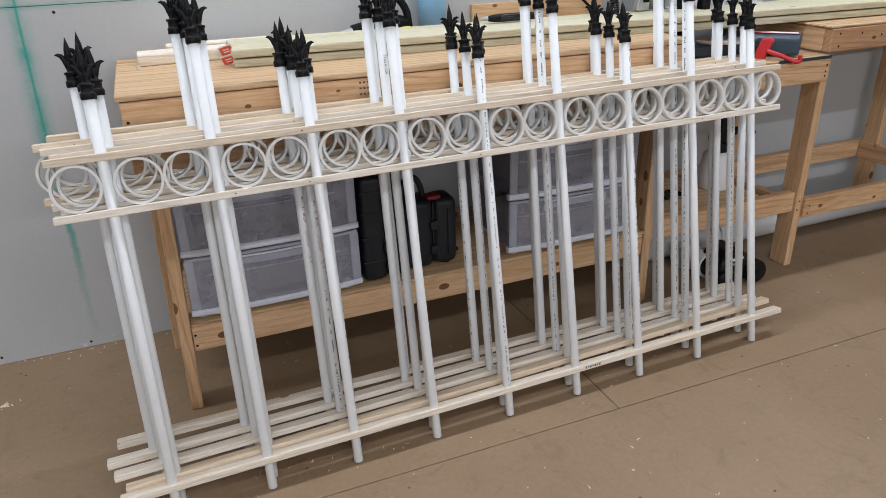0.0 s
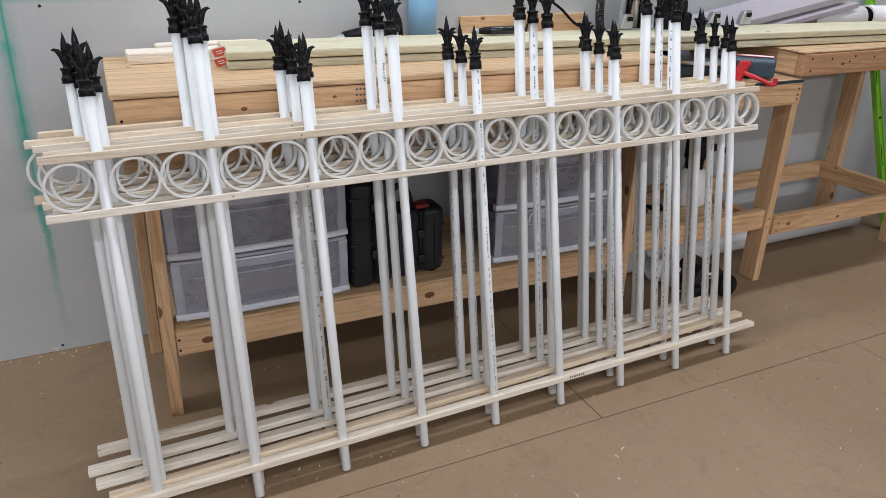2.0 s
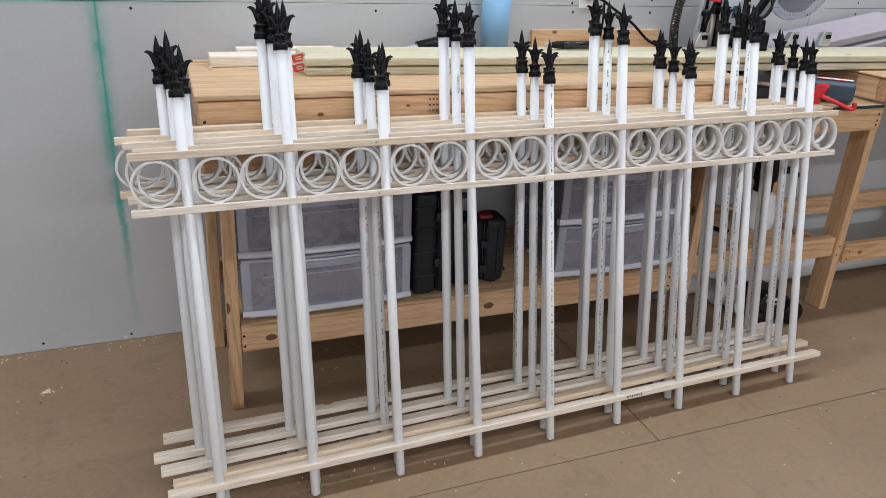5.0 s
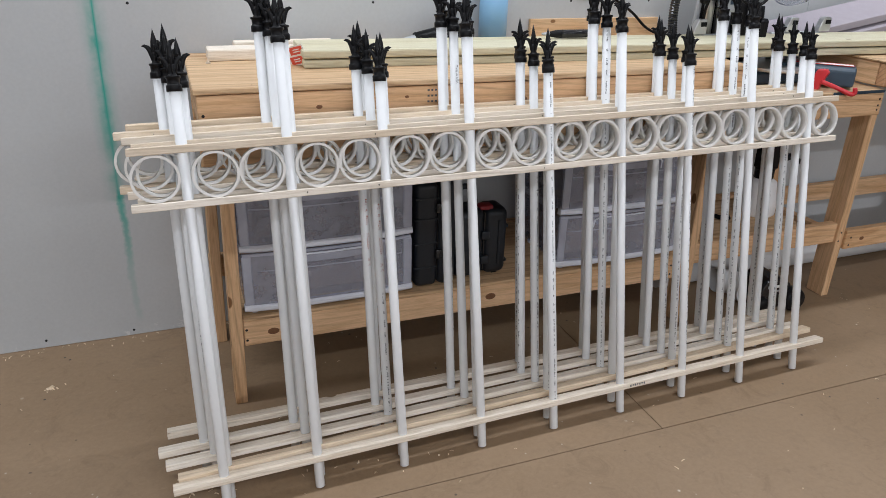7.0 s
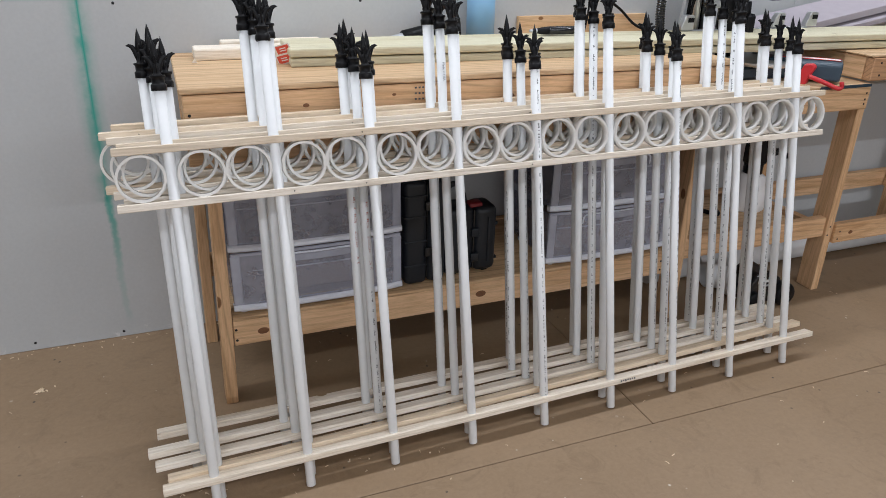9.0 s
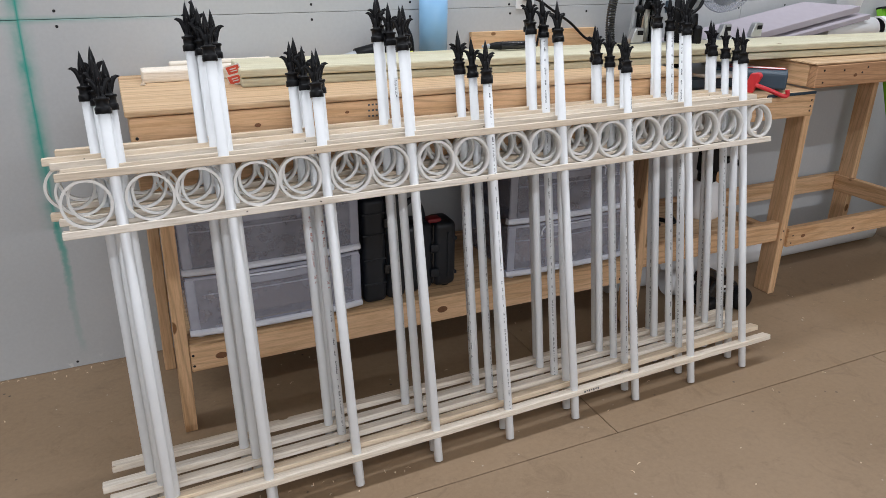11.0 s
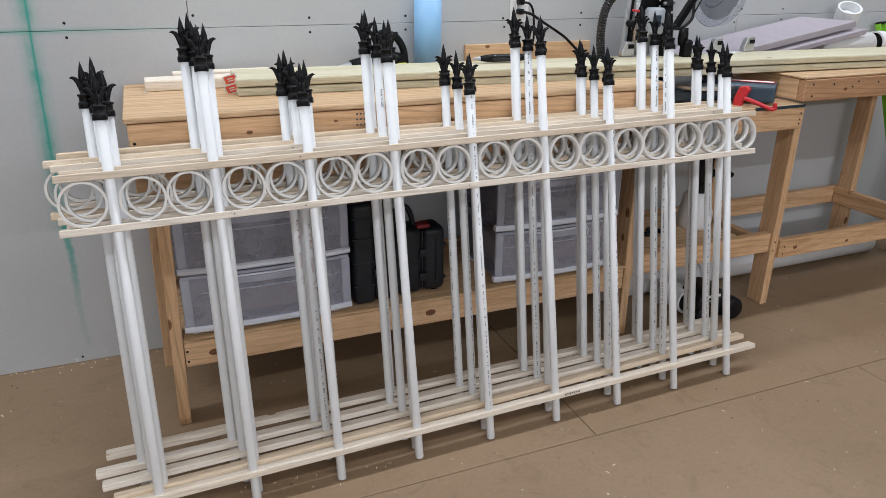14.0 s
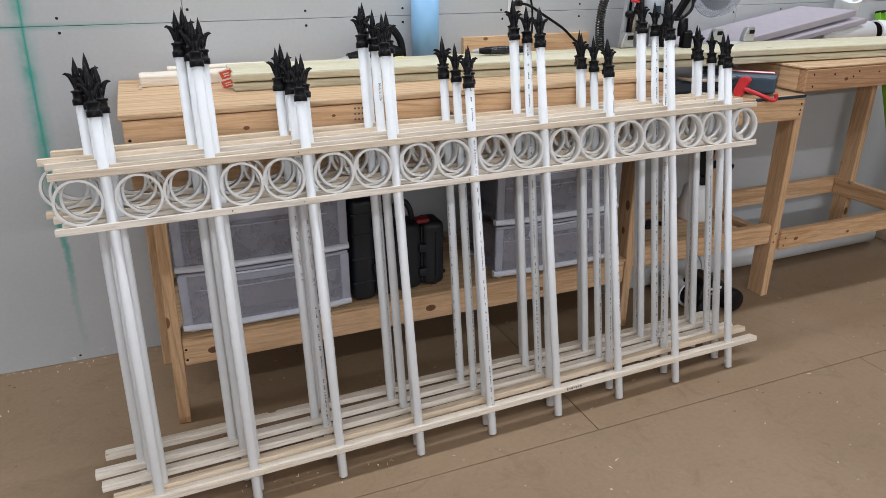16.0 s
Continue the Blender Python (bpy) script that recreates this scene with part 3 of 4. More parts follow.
for lx in (0.069, 1.842, 2.636, 3.652):
    top_z = 0.95 if lx > 3 else 0.84
    fy = FRONT + 0.0215 if lx > 3 else FRONT
    lean = pose(lx - 0.05, 0, 0, 0, 1.5 if lx < 1 else 0.0, 0)  # the end legs stand a little out of plumb
    part("leg", box(0, 0.038, fy - FRONT, fy - FRONT + 0.089, 0, top_z - (0.001 if lx < 1 else 0), 0.003), stud_z, bench, m=lean)
    bx = lx - 0.03 if lx > 3 or lx < 1 else lx
    lean = pose(bx - 0.05, 0, 0, 0, 1.5 if lx < 1 else 0.0, 0)
    part("leg", box(0, 0.038, BACK - 0.135 - FRONT, BACK - 0.046 - FRONT, 0, top_z - (0.001 if lx < 1 else 0), 0.003), stud_z, bench, m=lean)
# lower frame and shelf
stud("lower_rail", 0.1165, 1.8405, FRONT + 0.004, FRONT + 0.042, 0.216, 0.305, stud_x)
stud("lower_rail", 1.8815, 2.6345, FRONT + 0.012, FRONT + 0.05, 0.262, 0.351, stud_x)
stud("lower_rail", 2.6755, 3.69, FRONT - 0.012, FRONT + 0.0205, 0.232, 0.321, stud_x)
stud("lower_rail", 0.045, 3.69, BACK - 0.0395, BACK - 0.003, 0.232, 0.321, stud_x)
for sx in (2.595, 3.612):
    stud("side_rail", sx, sx + 0.036, FRONT + 0.092, BACK - 0.042, 0.232, 0.321, stud_y)
stud("shelf", 0.117, 1.88, FRONT + 0.001, BACK - 0.045, 0.3065, 0.319, ply_x, "plywood shelf")
stud("shelf", 1.885, 2.47, FRONT + 0.051, BACK - 0.14, 0.340, 0.352, ply_x, "plywood shelf")
# base frame and lower middle top
stud("apron", 0.05, 2.630, FRONT - 0.038, FRONT - 0.001, 0.840, 0.929, stud_x)
stud("apron", 0.05, 2.672, BACK - 0.038, BACK, 0.840, 0.929, stud_x)
stud("middle_top", 0.05, 2.630, FRONT - 0.036, BACK, 0.9305, 0.942, ply_x, "plywood top")
stud("edge_strip", 2.36, 2.628, FRONT - 0.0395, FRONT - 0.0365, 0.9305, 0.9415, navy, "dark blue edge strip")
# left raised top
stud("apron", 0.05, 1.923, FRONT - 0.036, FRONT + 0.002, 0.944, 1.041, stud_x)
stud("apron", 0.05, 1.923, BACK - 0.038, BACK, 0.944, 1.041, stud_x)
for sx in (0.05, 1.885):
    stud("end_rail", sx, sx + 0.038, FRONT + 0.004, BACK - 0.04, 0.944, 1.041, stud_y)
stud("raised_top", 0.042, 1.926, FRONT - 0.042, BACK + 0.015, 1.0455, 1.0620, ply_x, "plywood top with a worn front edge")
# right raised top
stud("apron", 2.612, 3.69, FRONT - 0.036, FRONT + 0.002, 0.951, 1.040, fir_x, "reddish fir board")
stud("apron", 2.612, 3.69, BACK - 0.038, BACK, 0.951, 1.040, stud_x)
for sx in (2.612, 3.652):
    stud("end_rail", sx, sx + 0.038, FRONT + 0.004, BACK - 0.04, 0.951, 1.040, stud_y)
stud("raised_top", 2.604, 3.695, FRONT - 0.034, BACK + 0.015, 1.0415, 1.0505, ply_x, "thin plywood top")
screw_heads(bench, [(dx, -0.0385 + 0.0015, z) for dx in (0.014, 1.80) for z in (0.955, 0.987)] + [(x, -0.037, z) for x, z in ((2.605, 0.972), (2.603, 1.02), (2.72, 1.015), (2.83, 1.0), (2.86, 1.02), (2.98, 1.012), (3.1, 1.01), (3.3, 0.99))], "y")
screw_heads(bench, [(dx, 0.0035, z) for dx in (0.075, 1.72) for z in (0.237, 0.275)] + [(x, -0.0123, z) for x, z in ((2.65, 0.25), (2.655, 0.285), (3.60, 0.25), (3.60, 0.29))] + [(x, -0.0003, z) for x, z in ((2.598, 0.27), (2.604, 0.31))] + [(x, -0.0385, z) for x, z in ((2.56, 0.862), (2.562, 0.905), (2.56, 0.88))], "y")

# ---- on the shelf under the bench ----


def bowed(x0, x1, y0, y1, z0, z1, bow, n=12, round_z=0.0):
    """A slab whose front and back swell forwards along its width, with rounded upper and lower front edges."""
    b = bmesh.new()
    rows = []
    prof = [(y1, z0), (y0 + round_z, z0), (y0, z0 + round_z), (y0, z1 - round_z), (y0 + round_z, z1), (y1, z1)] if round_z else [(y1, z0), (y0, z0), (y0, z1), (y1, z1)]
    for k in range(n + 1):
        u = k / n
        out = bow * (1 - abs(2 * u - 1) ** 3.2)
        rows.append([b.verts.new((x0 + (x1 - x0) * u, y - out, z)) for y, z in prof])
    for p, q in zip(rows, rows[1:]):
        for i in range(len(prof)):
            j = (i + 1) % len(prof)
            b.faces.new((p[i], p[j], q[j], q[i]))
    b.faces.new(rows[0][::-1])
    b.faces.new(rows[-1])
    bmesh.ops.recalc_face_normals(b, faces=b.faces[:])
    return b


def drawer_unit(x, y, z, w, d, drawers, label):
    """A milky plastic drawer tower: bowed fronts with a scooped grip, white bands, clear sides, feet."""
    top = thing("drawer_unit", pose(x, y, z), label, "drawer unit", "plastic drawer units")
    h, bow = 0.200, 0.016
    for k in range(drawers):
        z0 = 0.012 + k * (h + 0.008)
        dr = part("drawer", bowed(0.0, w, 0.0, 0.004, z0 + 0.022, z0 + h, bow), bin_clear, top, "milky clear drawer front")
        for xx in (0.0, w - 0.004):
            part("drawer_side", box(xx, xx + 0.004, 0.006, d, z0 + 0.018, z0 + h - 0.004, 0.001), bin_side, dr, "clear side")
        part("lower_rim", bowed(-0.003, w + 0.003, -0.008, 0.016, z0, z0 + 0.022, bow, 12, 0.006), bin_rim, dr, "white lower band")
        part("upper_rim", bowed(0.004, w - 0.004, -0.004, 0.006, z0 + h - 0.006, z0 + h + 0.002, bow), bin_border, dr)
        # the frame round the clear window, and the scooped grip above it
        for xx in (0.0, w - 0.030):
            part("front_border", box(xx, xx + 0.030, -0.008, -0.001, z0 + 0.023, z0 + h - 0.006, 0.003), bin_border, dr)
        part("window_edge", bowed(0.035, w - 0.035, -0.0035, -0.0005, z0 + h - 0.062, z0 + h - 0.058, bow), bin_border, dr)
        zc = z0 + h - 0.030
        part("grip", bowed(w * 0.27, w * 0.73, -0.009, -0.0005, zc - 0.012, zc + 0.014, bow * 0.3 + 0.012, 10, 0.004), bin_border, dr, "scooped grip")
        line = curve_points([(w * 0.255, -0.012, zc - 0.020), (w * 0.265, -0.016, zc + 0.010), (w * 0.32, -0.021, zc + 0.018), (w * 0.5, -0.024, zc + 0.018), (w * 0.68, -0.021, zc + 0.018), (w * 0.735, -0.016, zc + 0.010), (w * 0.745, -0.012, zc - 0.022)], 6)
        part("grip_edge", sweep(line, 0.0032, 8), bin_rim, dr, "moulded grip edge", smooth=True)
        part("contents", box(0.05, w - 0.05, 0.04, d - 0.03, z0 + 0.024, z0 + h * (0.62 if k == 0 else 0.72), 0.01), brown_goods if k == 0 else grey_goods, dr, "stored goods seen dimly")
        part("drawer_floor", box(0.008, w - 0.008, 0.017, d - 0.008, z0 + 0.018, z0 + 0.023, 0.001), bin_side, dr)
    zt = 0.012 + drawers * (h + 0.008)
    part("lid", box(-0.004, w + 0.004, -0.004, d + 0.004, zt, zt + 0.014, 0.004), bin_border, top, "milky top")
    part("back_panel", box(0.004, w - 0.004, d, d + 0.004, 0.02, zt, 0.001), bin_side, top)
    for xx in (0.03, w - 0.05):
        for yy in (0.02, d - 0.04):
            part("foot", lathe([(0.0, 0.0), (0.012, 0.0), (0.014, 0.012), (0, 0.012)], 10, Matrix.Translation((xx, yy, 0))), bin_rim, top)
    return top


SHELF = 0.3195
drawer_unit(0.130, 2.272, SHELF, 0.558, 0.34, 2, "milky plastic drawer unit with white rims beside black cases")
drawer_unit(1.254, 2.272, SHELF, 0.535, 0.30, 2, "milky plastic drawer unit with white rims by the bench leg")


def rounded(x0, x1, y0, y1, z0, z1, r, seg=4):
    """A moulded block with well rounded edges."""
    b = box(x0, x1, y0, y1, z0, z1, r, None, seg)
    for f in b.faces:
        f.smooth = True
    return b


def tall_case(x, y, w, d, h):
    """A tall moulded case on end: two shells, shallow horizontal bands, clasps at the side and feet."""
    top = thing("tool_case", pose(x, y, SHELF), "tall black moulded tool case standing on the shelf", "tool case", "black tool cases")
    part("shell_half", rounded(0, w * 0.54, 0, d, 0.004, h, 0.020), case_black, top)
    part("shell_half", rounded(w * 0.55, w, 0.004, d - 0.004, 0.004, h - 0.003, 0.020), case_black, top)
    part("seam", box(w * 0.535, w * 0.555, 0.008, d - 0.008, 0.02, h - 0.015, 0.002), black_gloss, top)
    for zz in (0.075, 0.165, 0.255, 0.330):
        part("rib", rounded(-0.002, w * 0.52, -0.0025, 0.10, zz, zz + 0.007, 0.002, 2), case_black, top)
    for zz in (0.11, 0.28):
        part("clasp", rounded(w * 0.47, w * 0.63, -0.007, 0.004, zz, zz + 0.034, 0.003, 2), black_gloss, top)
    for xx in (0.022, w - 0.046):
        part("foot", box(xx, xx + 0.024, 0.02, 0.06, 0.0, 0.006, 0.002), black, top)


def carry_case(x, y, w, d, h):
    """A carry case standing upright: two shells that part along the front, a hoop grip and a red catch on top."""
    top = thing("tool_case", pose(x, y, SHELF), "black moulded carry case with a red catch on the shelf", "tool case", "black tool cases")
    sx = w * 0.555
    part("shell_half", rounded(0, sx - 0.002, 0, d, 0.005, h, 0.024), case_black, top)
    part("shell_half", rounded(sx + 0.002, w, 0.002, d - 0.002, 0.005, h - 0.004, 0.026), case_black, top)
    part("seam", box(sx - 0.004, sx + 0.004, 0.010, d - 0.010, 0.02, h - 0.014, 0.002), black_gloss, top)
    for zz in (0.055, 0.150):
        part("clasp", rounded(sx - 0.016, sx + 0.014, -0.008, 0.006, zz, zz + 0.030, 0.003, 2), case_black, top, "front clasp")
    for xx in (w * 0.13, w * 0.80):
        part("rib", rounded(xx, xx + 0.008, -0.003, 0.02, 0.045, h - 0.045, 0.002, 2), case_black, top)
    for zz in (0.045, 0.178):
        part("bumper", rounded(w - 0.012, w + 0.005, 0.012, 0.075, zz, zz + 0.012, 0.003, 2), case_black, top)
    grip = curve_points([(0.012, d / 2, h - 0.010), (0.018, d / 2, h + 0.045), (0.040, d / 2, h + 0.072), (0.068, d / 2, h + 0.066), (0.086, d / 2, h + 0.030), (0.092, d / 2, h - 0.010)], 6)
    part("handle", sweep(grip, 0.0105, 10), case_black, top, "hoop grip", smooth=True)
    part("catch", rounded(sx - 0.016, sx + 0.034, 0.018, 0.062, h - 0.010, h + 0.006, 0.004, 2), dark_red, top, "dark red catch")
    for xx in (0.03, w - 0.05):
        part("foot", box(xx, xx + 0.024, 0.02, 0.06, 0.0, 0.007, 0.002), black, top)


tall_case(0.705, 2.278, 0.152, 0.30, 0.385)
carry_case(0.862, 2.300, 0.202, 0.115, 0.262)

# ---- under the middle and right of the bench ----


def pvc_pipe(name, line, r, label, collars=(), parent=None):
    ob = part(name, sweep(line, r, 28), pvc, parent, smooth=False)
    for p in ob.data.polygons:
        p.use_smooth = len(p.vertices) == 4
    return tagged(ob, label, "pipe" if label and not parent else "")


drain = thing("drain_pipe", pose(1.95, 2.56, 0.0), "white plastic drain pipe lying on the floor by the wall", "pipe")
pvc_pipe("pipe", [(0.0, 0, 0.056), (1.75, 0, 0.056)], 0.055, "", parent=drain)
for cx in (0.32, 0.60):
    part("coupling", lathe([(0.056, -0.05), (0.061, -0.05), (0.061, 0.05), (0.056, 0.05)], 28, pose(cx, 0, 0.061, 0, 90, 0), close=True), pvc, drain)

bend = thing("pipe_elbow", pose(2.20, 2.44, 0.0), "white plastic pipe elbow lying on the floor", "pipe elbow")
arc = [(-0.02 + 0.07 * math.sin(a), -0.10 + 0.09 * math.cos(a), 0.0635) for a in [k * math.pi / 2 / 10 for k in range(11)]]
part("body", sweep(arc, 0.056, 24, caps=False), pvc, bend, smooth=True)
part("socket", lathe([(0.052, 0.0), (0.0625, 0.0), (0.0625, 0.045), (0.052, 0.045)], 24, pose(0.05, -0.145, 0.0635, 90, 0, 0) @ pose(0, 0, -0.045), close=True), pvc, bend)

vac = thing("power_tool", pose(2.30, 2.20, 0.0), "black glossy power tool on the floor under the bench", "power tool")
part("body", prism([(-0.075, 0.015), (0.085, 0.015), (0.10, 0.06), (0.085, 0.125), (0.02, 0.165), (-0.05, 0.16), (-0.08, 0.11)], 0.13, pose(0.0, 0.065, 0), 0.012), black_gloss, vac)
part("wheel", lathe([(0.0, -0.03), (0.045, -0.03), (0.052, -0.02), (0.052, 0.02), (0.045, 0.03), (0.0, 0.03)], 24, pose(0.10, 0.0, 0.053, 90, 0, 0)), black, vac, smooth=True)
part("wheel", lathe([(0.0, -0.02), (0.035, -0.02), (0.04, -0.012), (0.04, 0.012), (0.035, 0.02), (0.0, 0.02)], 24, pose(-0.06, 0.0, 0.041, 90, 0, 0)), black, vac, smooth=True)
part("label_strip", box(-0.045, 0.035, -0.0025, 0.0005, 0.118, 0.130, 0.0005), label_white, vac, "small pale label strip")
part("label_strip", box(-0.035, 0.025, -0.0025, 0.0005, 0.098, 0.106, 0.0005), grey_metal, vac)

MIDSHELF = 0.3525
jug = thing("jug", pose(2.372, 2.47, MIDSHELF) @ Matrix.Scale(1.2, 4), "white plastic jug with a black pump head on a shelf", "jug")
part("body", lathe([(0.0, 0.0), (0.058, 0.0), (0.064, 0.008), (0.064, 0.06), (0.056, 0.085), (0.05, 0.125), (0.03, 0.14), (0.0, 0.14)], 24), white_plate, jug, smooth=True)
part("collar", lathe([(0.0, 0.138), (0.034, 0.138), (0.034, 0.17), (0.0, 0.17)], 20), black, jug)
part("pump", box(-0.034, 0.036, -0.03, 0.03, 0.171, 0.33, 0.008), black, jug, "black pump head")
part("spout", sweep([(0.03, -0.005, 0.20), (0.085, -0.02, 0.215), (0.125, -0.03, 0.195)], [0.016, 0.013, 0.010], 10), black, jug, smooth=True)
coil = [(1.93 + 0.28 * k / 40, 2.45 + 0.03 * math.sin(k * 0.5), MIDSHELF + 0.011) for k in range(41)]
tagged(part("cable", sweep(coil, 0.010, 8), black, smooth=True), "black cable lying on the plywood shelf", "cable")

level = thing("spirit_level", Matrix.Translation((3.825, 2.43, 0.0)) @ look((0, 0, 0), (-0.105, 0.365, 1.2)) @ pose(0, 0, 0, 180, 0, 0), "lime green spirit level leaning against the wall", "spirit level")
part("web", box(-0.030, 0.030, -0.0035, 0.0035, 0.006, 1.245, 0.001), lime, level)
for xx in (-0.035, 0.027):
    part("flange", box(xx, xx + 0.008, -0.013, 0.013, 0.004, 1.25, 0.0015), lime, level)
for zz in (0.2, 0.62, 1.05):
    part("vial", lathe([(0.0, -0.02), (0.009, -0.02), (0.009, 0.02), (0.0, 0.02)], 12, pose(0, 0, zz, 0, 90, 0)), black_gloss, level)
for zz in (0.36, 0.80):
    part("slot", box(-0.010, 0.010, -0.0045, 0.0045, zz, zz + 0.12, 0.003), black, level)
for zz in (0.0, 1.246):
    part("end_cap", box(-0.036, 0.036, -0.014, 0.014, zz, zz + 0.012, 0.003), black, level)


def ribbed(line, r, pitch, depth, seg=16):
    """A corrugated hose along a line."""
    pts = [Vector(p) for p in line]
    length = sum((b - a).length for a, b in zip(pts, pts[1:]))
    n = int(length / pitch * 4)
    fine = []
    cum = [0.0]
    for a, b in zip(pts, pts[1:]):
        cum.append(cum[-1] + (b - a).length)
    j = 0
    for k in range(n + 1):
        s = length * k / n
        while j < len(pts) - 2 and cum[j + 1] < s:
            j += 1
        u = (s - cum[j]) / max(1e-9, cum[j + 1] - cum[j])
        fine.append(pts[j].lerp(pts[j + 1], min(1, u)))
    radii = [r - depth * (0, 0.5, 1, 0.5)[k % 4] for k in range(n + 1)]
    return sweep(fine, radii, seg)


duct = part("corrugated_duct", ribbed(curve_points([(4.08, 2.59, 0.0), (4.082, 2.60, 0.4), (4.09, 2.61, 0.8), (4.11, 2.63, 1.1)], 12), 0.055, 0.022, 0.008, 20), grey_hose, smooth=True)
tagged(duct, "grey corrugated duct standing against the wall", "duct")
board = thing("leaning_board", pose(3.965, 2.475, 0.0, -2, 3, 0), "unpainted wooden board leaning against the wall", "board")
part("board", box(0.0, 0.14, 0.0, 0.038, 0.006, 1.25, 0.003), stud_z, board)
for k, (zz, ww) in enumerate(((0.30, 0.035), (0.33, 0.05), (0.62, 0.04), (0.645, 0.03))):
    part("stamp_bar", box(0.02, 0.02 + ww, -0.0008, 0.0, zz, zz + 0.012, 0), ink, board, "faded grade stamp")
tub = part("pipe_offcut", lathe([(0.050, 0.0), (0.056, 0.0), (0.056, 0.19), (0.050, 0.19)], 24, pose(4.09, 2.43, 0), close=True), pvc)
tagged(tub, "white plastic pipe offcut standing on the floor", "pipe offcut")

# ---- on the bench ----
LT, RT = 1.0625, 1.051


def lumber(name, x, y, z, yaw, length, width, height, material, label, group, tag=True, ry=0.0):
    ob = thing(name, pose(x, y, z, 0, ry, yaw), label, "lumber", group)
    part("plank", box(0, length, 0, width, 0, height, min(0.006, height * 0.2), None, 2), material, ob)
    if tag:
        tilt = pose(-0.012, width * 0.28, height * 0.5 + 0.003, -16, -14, 40)
        card = part("end_label", box(-0.0008, 0.0008, -0.036, 0.034, -0.016, 0.016, 0), label_white, ob, "red and white end label", m=tilt)
        part("label_print", box(-0.0016, -0.0009, -0.030, 0.028, -0.012, 0.012, 0), label_red, card)
        for zz in (-0.005, 0.002):
            part("label_print", box(-0.0024, -0.0017, -0.017, 0.012, zz, zz + 0.003, 0), label_white, card)
    return ob


YAW = math.degrees(-0.045)
lumber("treated_plank", 0.388, 2.446, LT, YAW, 3.02, 0.232, 0.0255, treated_x, "greenish treated pine plank, lower of a stack", "treated planks", ry=0.19)
lumber("treated_plank", 0.384, 2.438, LT + 0.0310, YAW + 0.15, 3.07, 0.236, 0.0255, treated_x, "greenish treated pine plank, upper of a stack", "treated planks", ry=0.19)
lumber("white_plank", 0.112, 2.628, LT, 0.3, 0.72, 0.085, 0.038, white_x, "pale planed pine offcut on the bench", "pale offcuts", False)
lumber("white_plank", 0.205, 2.735, LT, -0.2, 0.34, 0.045, 0.045, white_x, "narrow pale pine offcut on the bench", "pale offcuts", False)
chip = part("wood_chip", prism([(0, 0), (0.016, 0.0), (0.007, 0.011)], 0.012, pose(0.103, 2.60, LT + 0.0005)), pale_x)
tagged(chip, "small pale wood chip on the bench", "wood chip")
back_plank = thing("back_plank", pose(1.352, 2.800, LT, -4, 0, 0), "short pine plank standing on edge against the wall", "plank")
part("plank", box(0, 0.60, 0, 0.019, 0.001, 0.095, 0.002), fresh_x, back_plank)
tagged(part("blue_tube", lathe([(0.049, 0.0), (0.0535, 0.0), (0.0535, 0.298), (0.049, 0.298)], 36, pose(1.165, 2.755, LT), close=True), blue), "blue plastic tube standing on the bench", "tube")
for p in bpy.data.objects["blue_tube"].data.polygons:
    p.use_smooth = abs(p.normal.z) < 0.5

# handheld saw with a looped grip
tool = thing("hand_tool", pose(0.74, 2.71, LT), "black and grey power tool with a looped grip", "power tool")
part("nose", sweep([(0.0, 0, 0.018), (0.05, 0, 0.026), (0.13, 0, 0.036), (0.20, 0, 0.048)], [0.008, 0.020, 0.030, 0.036], 14), grey_metal, tool, "grey nose", smooth=True)
part("body", sweep([(0.10, 0, 0.036), (0.19, 0, 0.048), (0.25, 0, 0.060), (0.30, 0, 0.05)], [0.030, 0.037, 0.040, 0.032], 14), black, tool, smooth=True)
part("grip", sweep(curve_points([(0.20, 0, 0.080), (0.235, 0, 0.135), (0.27, 0, 0.150), (0.305, 0, 0.105), (0.315, 0, 0.045)], 8), 0.014, 10), black, tool, "looped grip", smooth=True)
part("inlay", box(0.27, 0.31, -0.042, -0.028, 0.030, 0.052, 0.004), yellow, tool, "yellow inlay")

rotary = thing("rotary_tool", pose(1.275, 2.560, LT + 0.0565 + 0.0150, 0, 0, -3) @ Matrix.Diagonal((1.35, 0.80, 0.80, 1)), "dark grey and black rotary tool lying on the planks", "rotary tool")
turn = pose(0, 0, 0, 0, 90, 0)
part("chuck", lathe([(0.0, 0.0), (0.006, 0.0), (0.008, 0.012), (0.012, 0.02), (0.0, 0.02)], 14, turn), grey_metal, rotary, smooth=True)
part("nose_cone", lathe([(0.0, 0.02), (0.011, 0.02), (0.017, 0.04), (0.0185, 0.055), (0.0, 0.055)], 16, turn), black, rotary, smooth=True)
part("motor_body", lathe([(0.0, 0.055), (0.0185, 0.055), (0.0185, 0.13), (0.0, 0.13)], 18, turn), black_gloss, rotary, "glossy dark body", smooth=True)
part("tail", lathe([(0.0, 0.13), (0.0178, 0.13), (0.016, 0.158), (0.008, 0.165), (0.0, 0.165)], 16, turn), black, rotary, smooth=True)

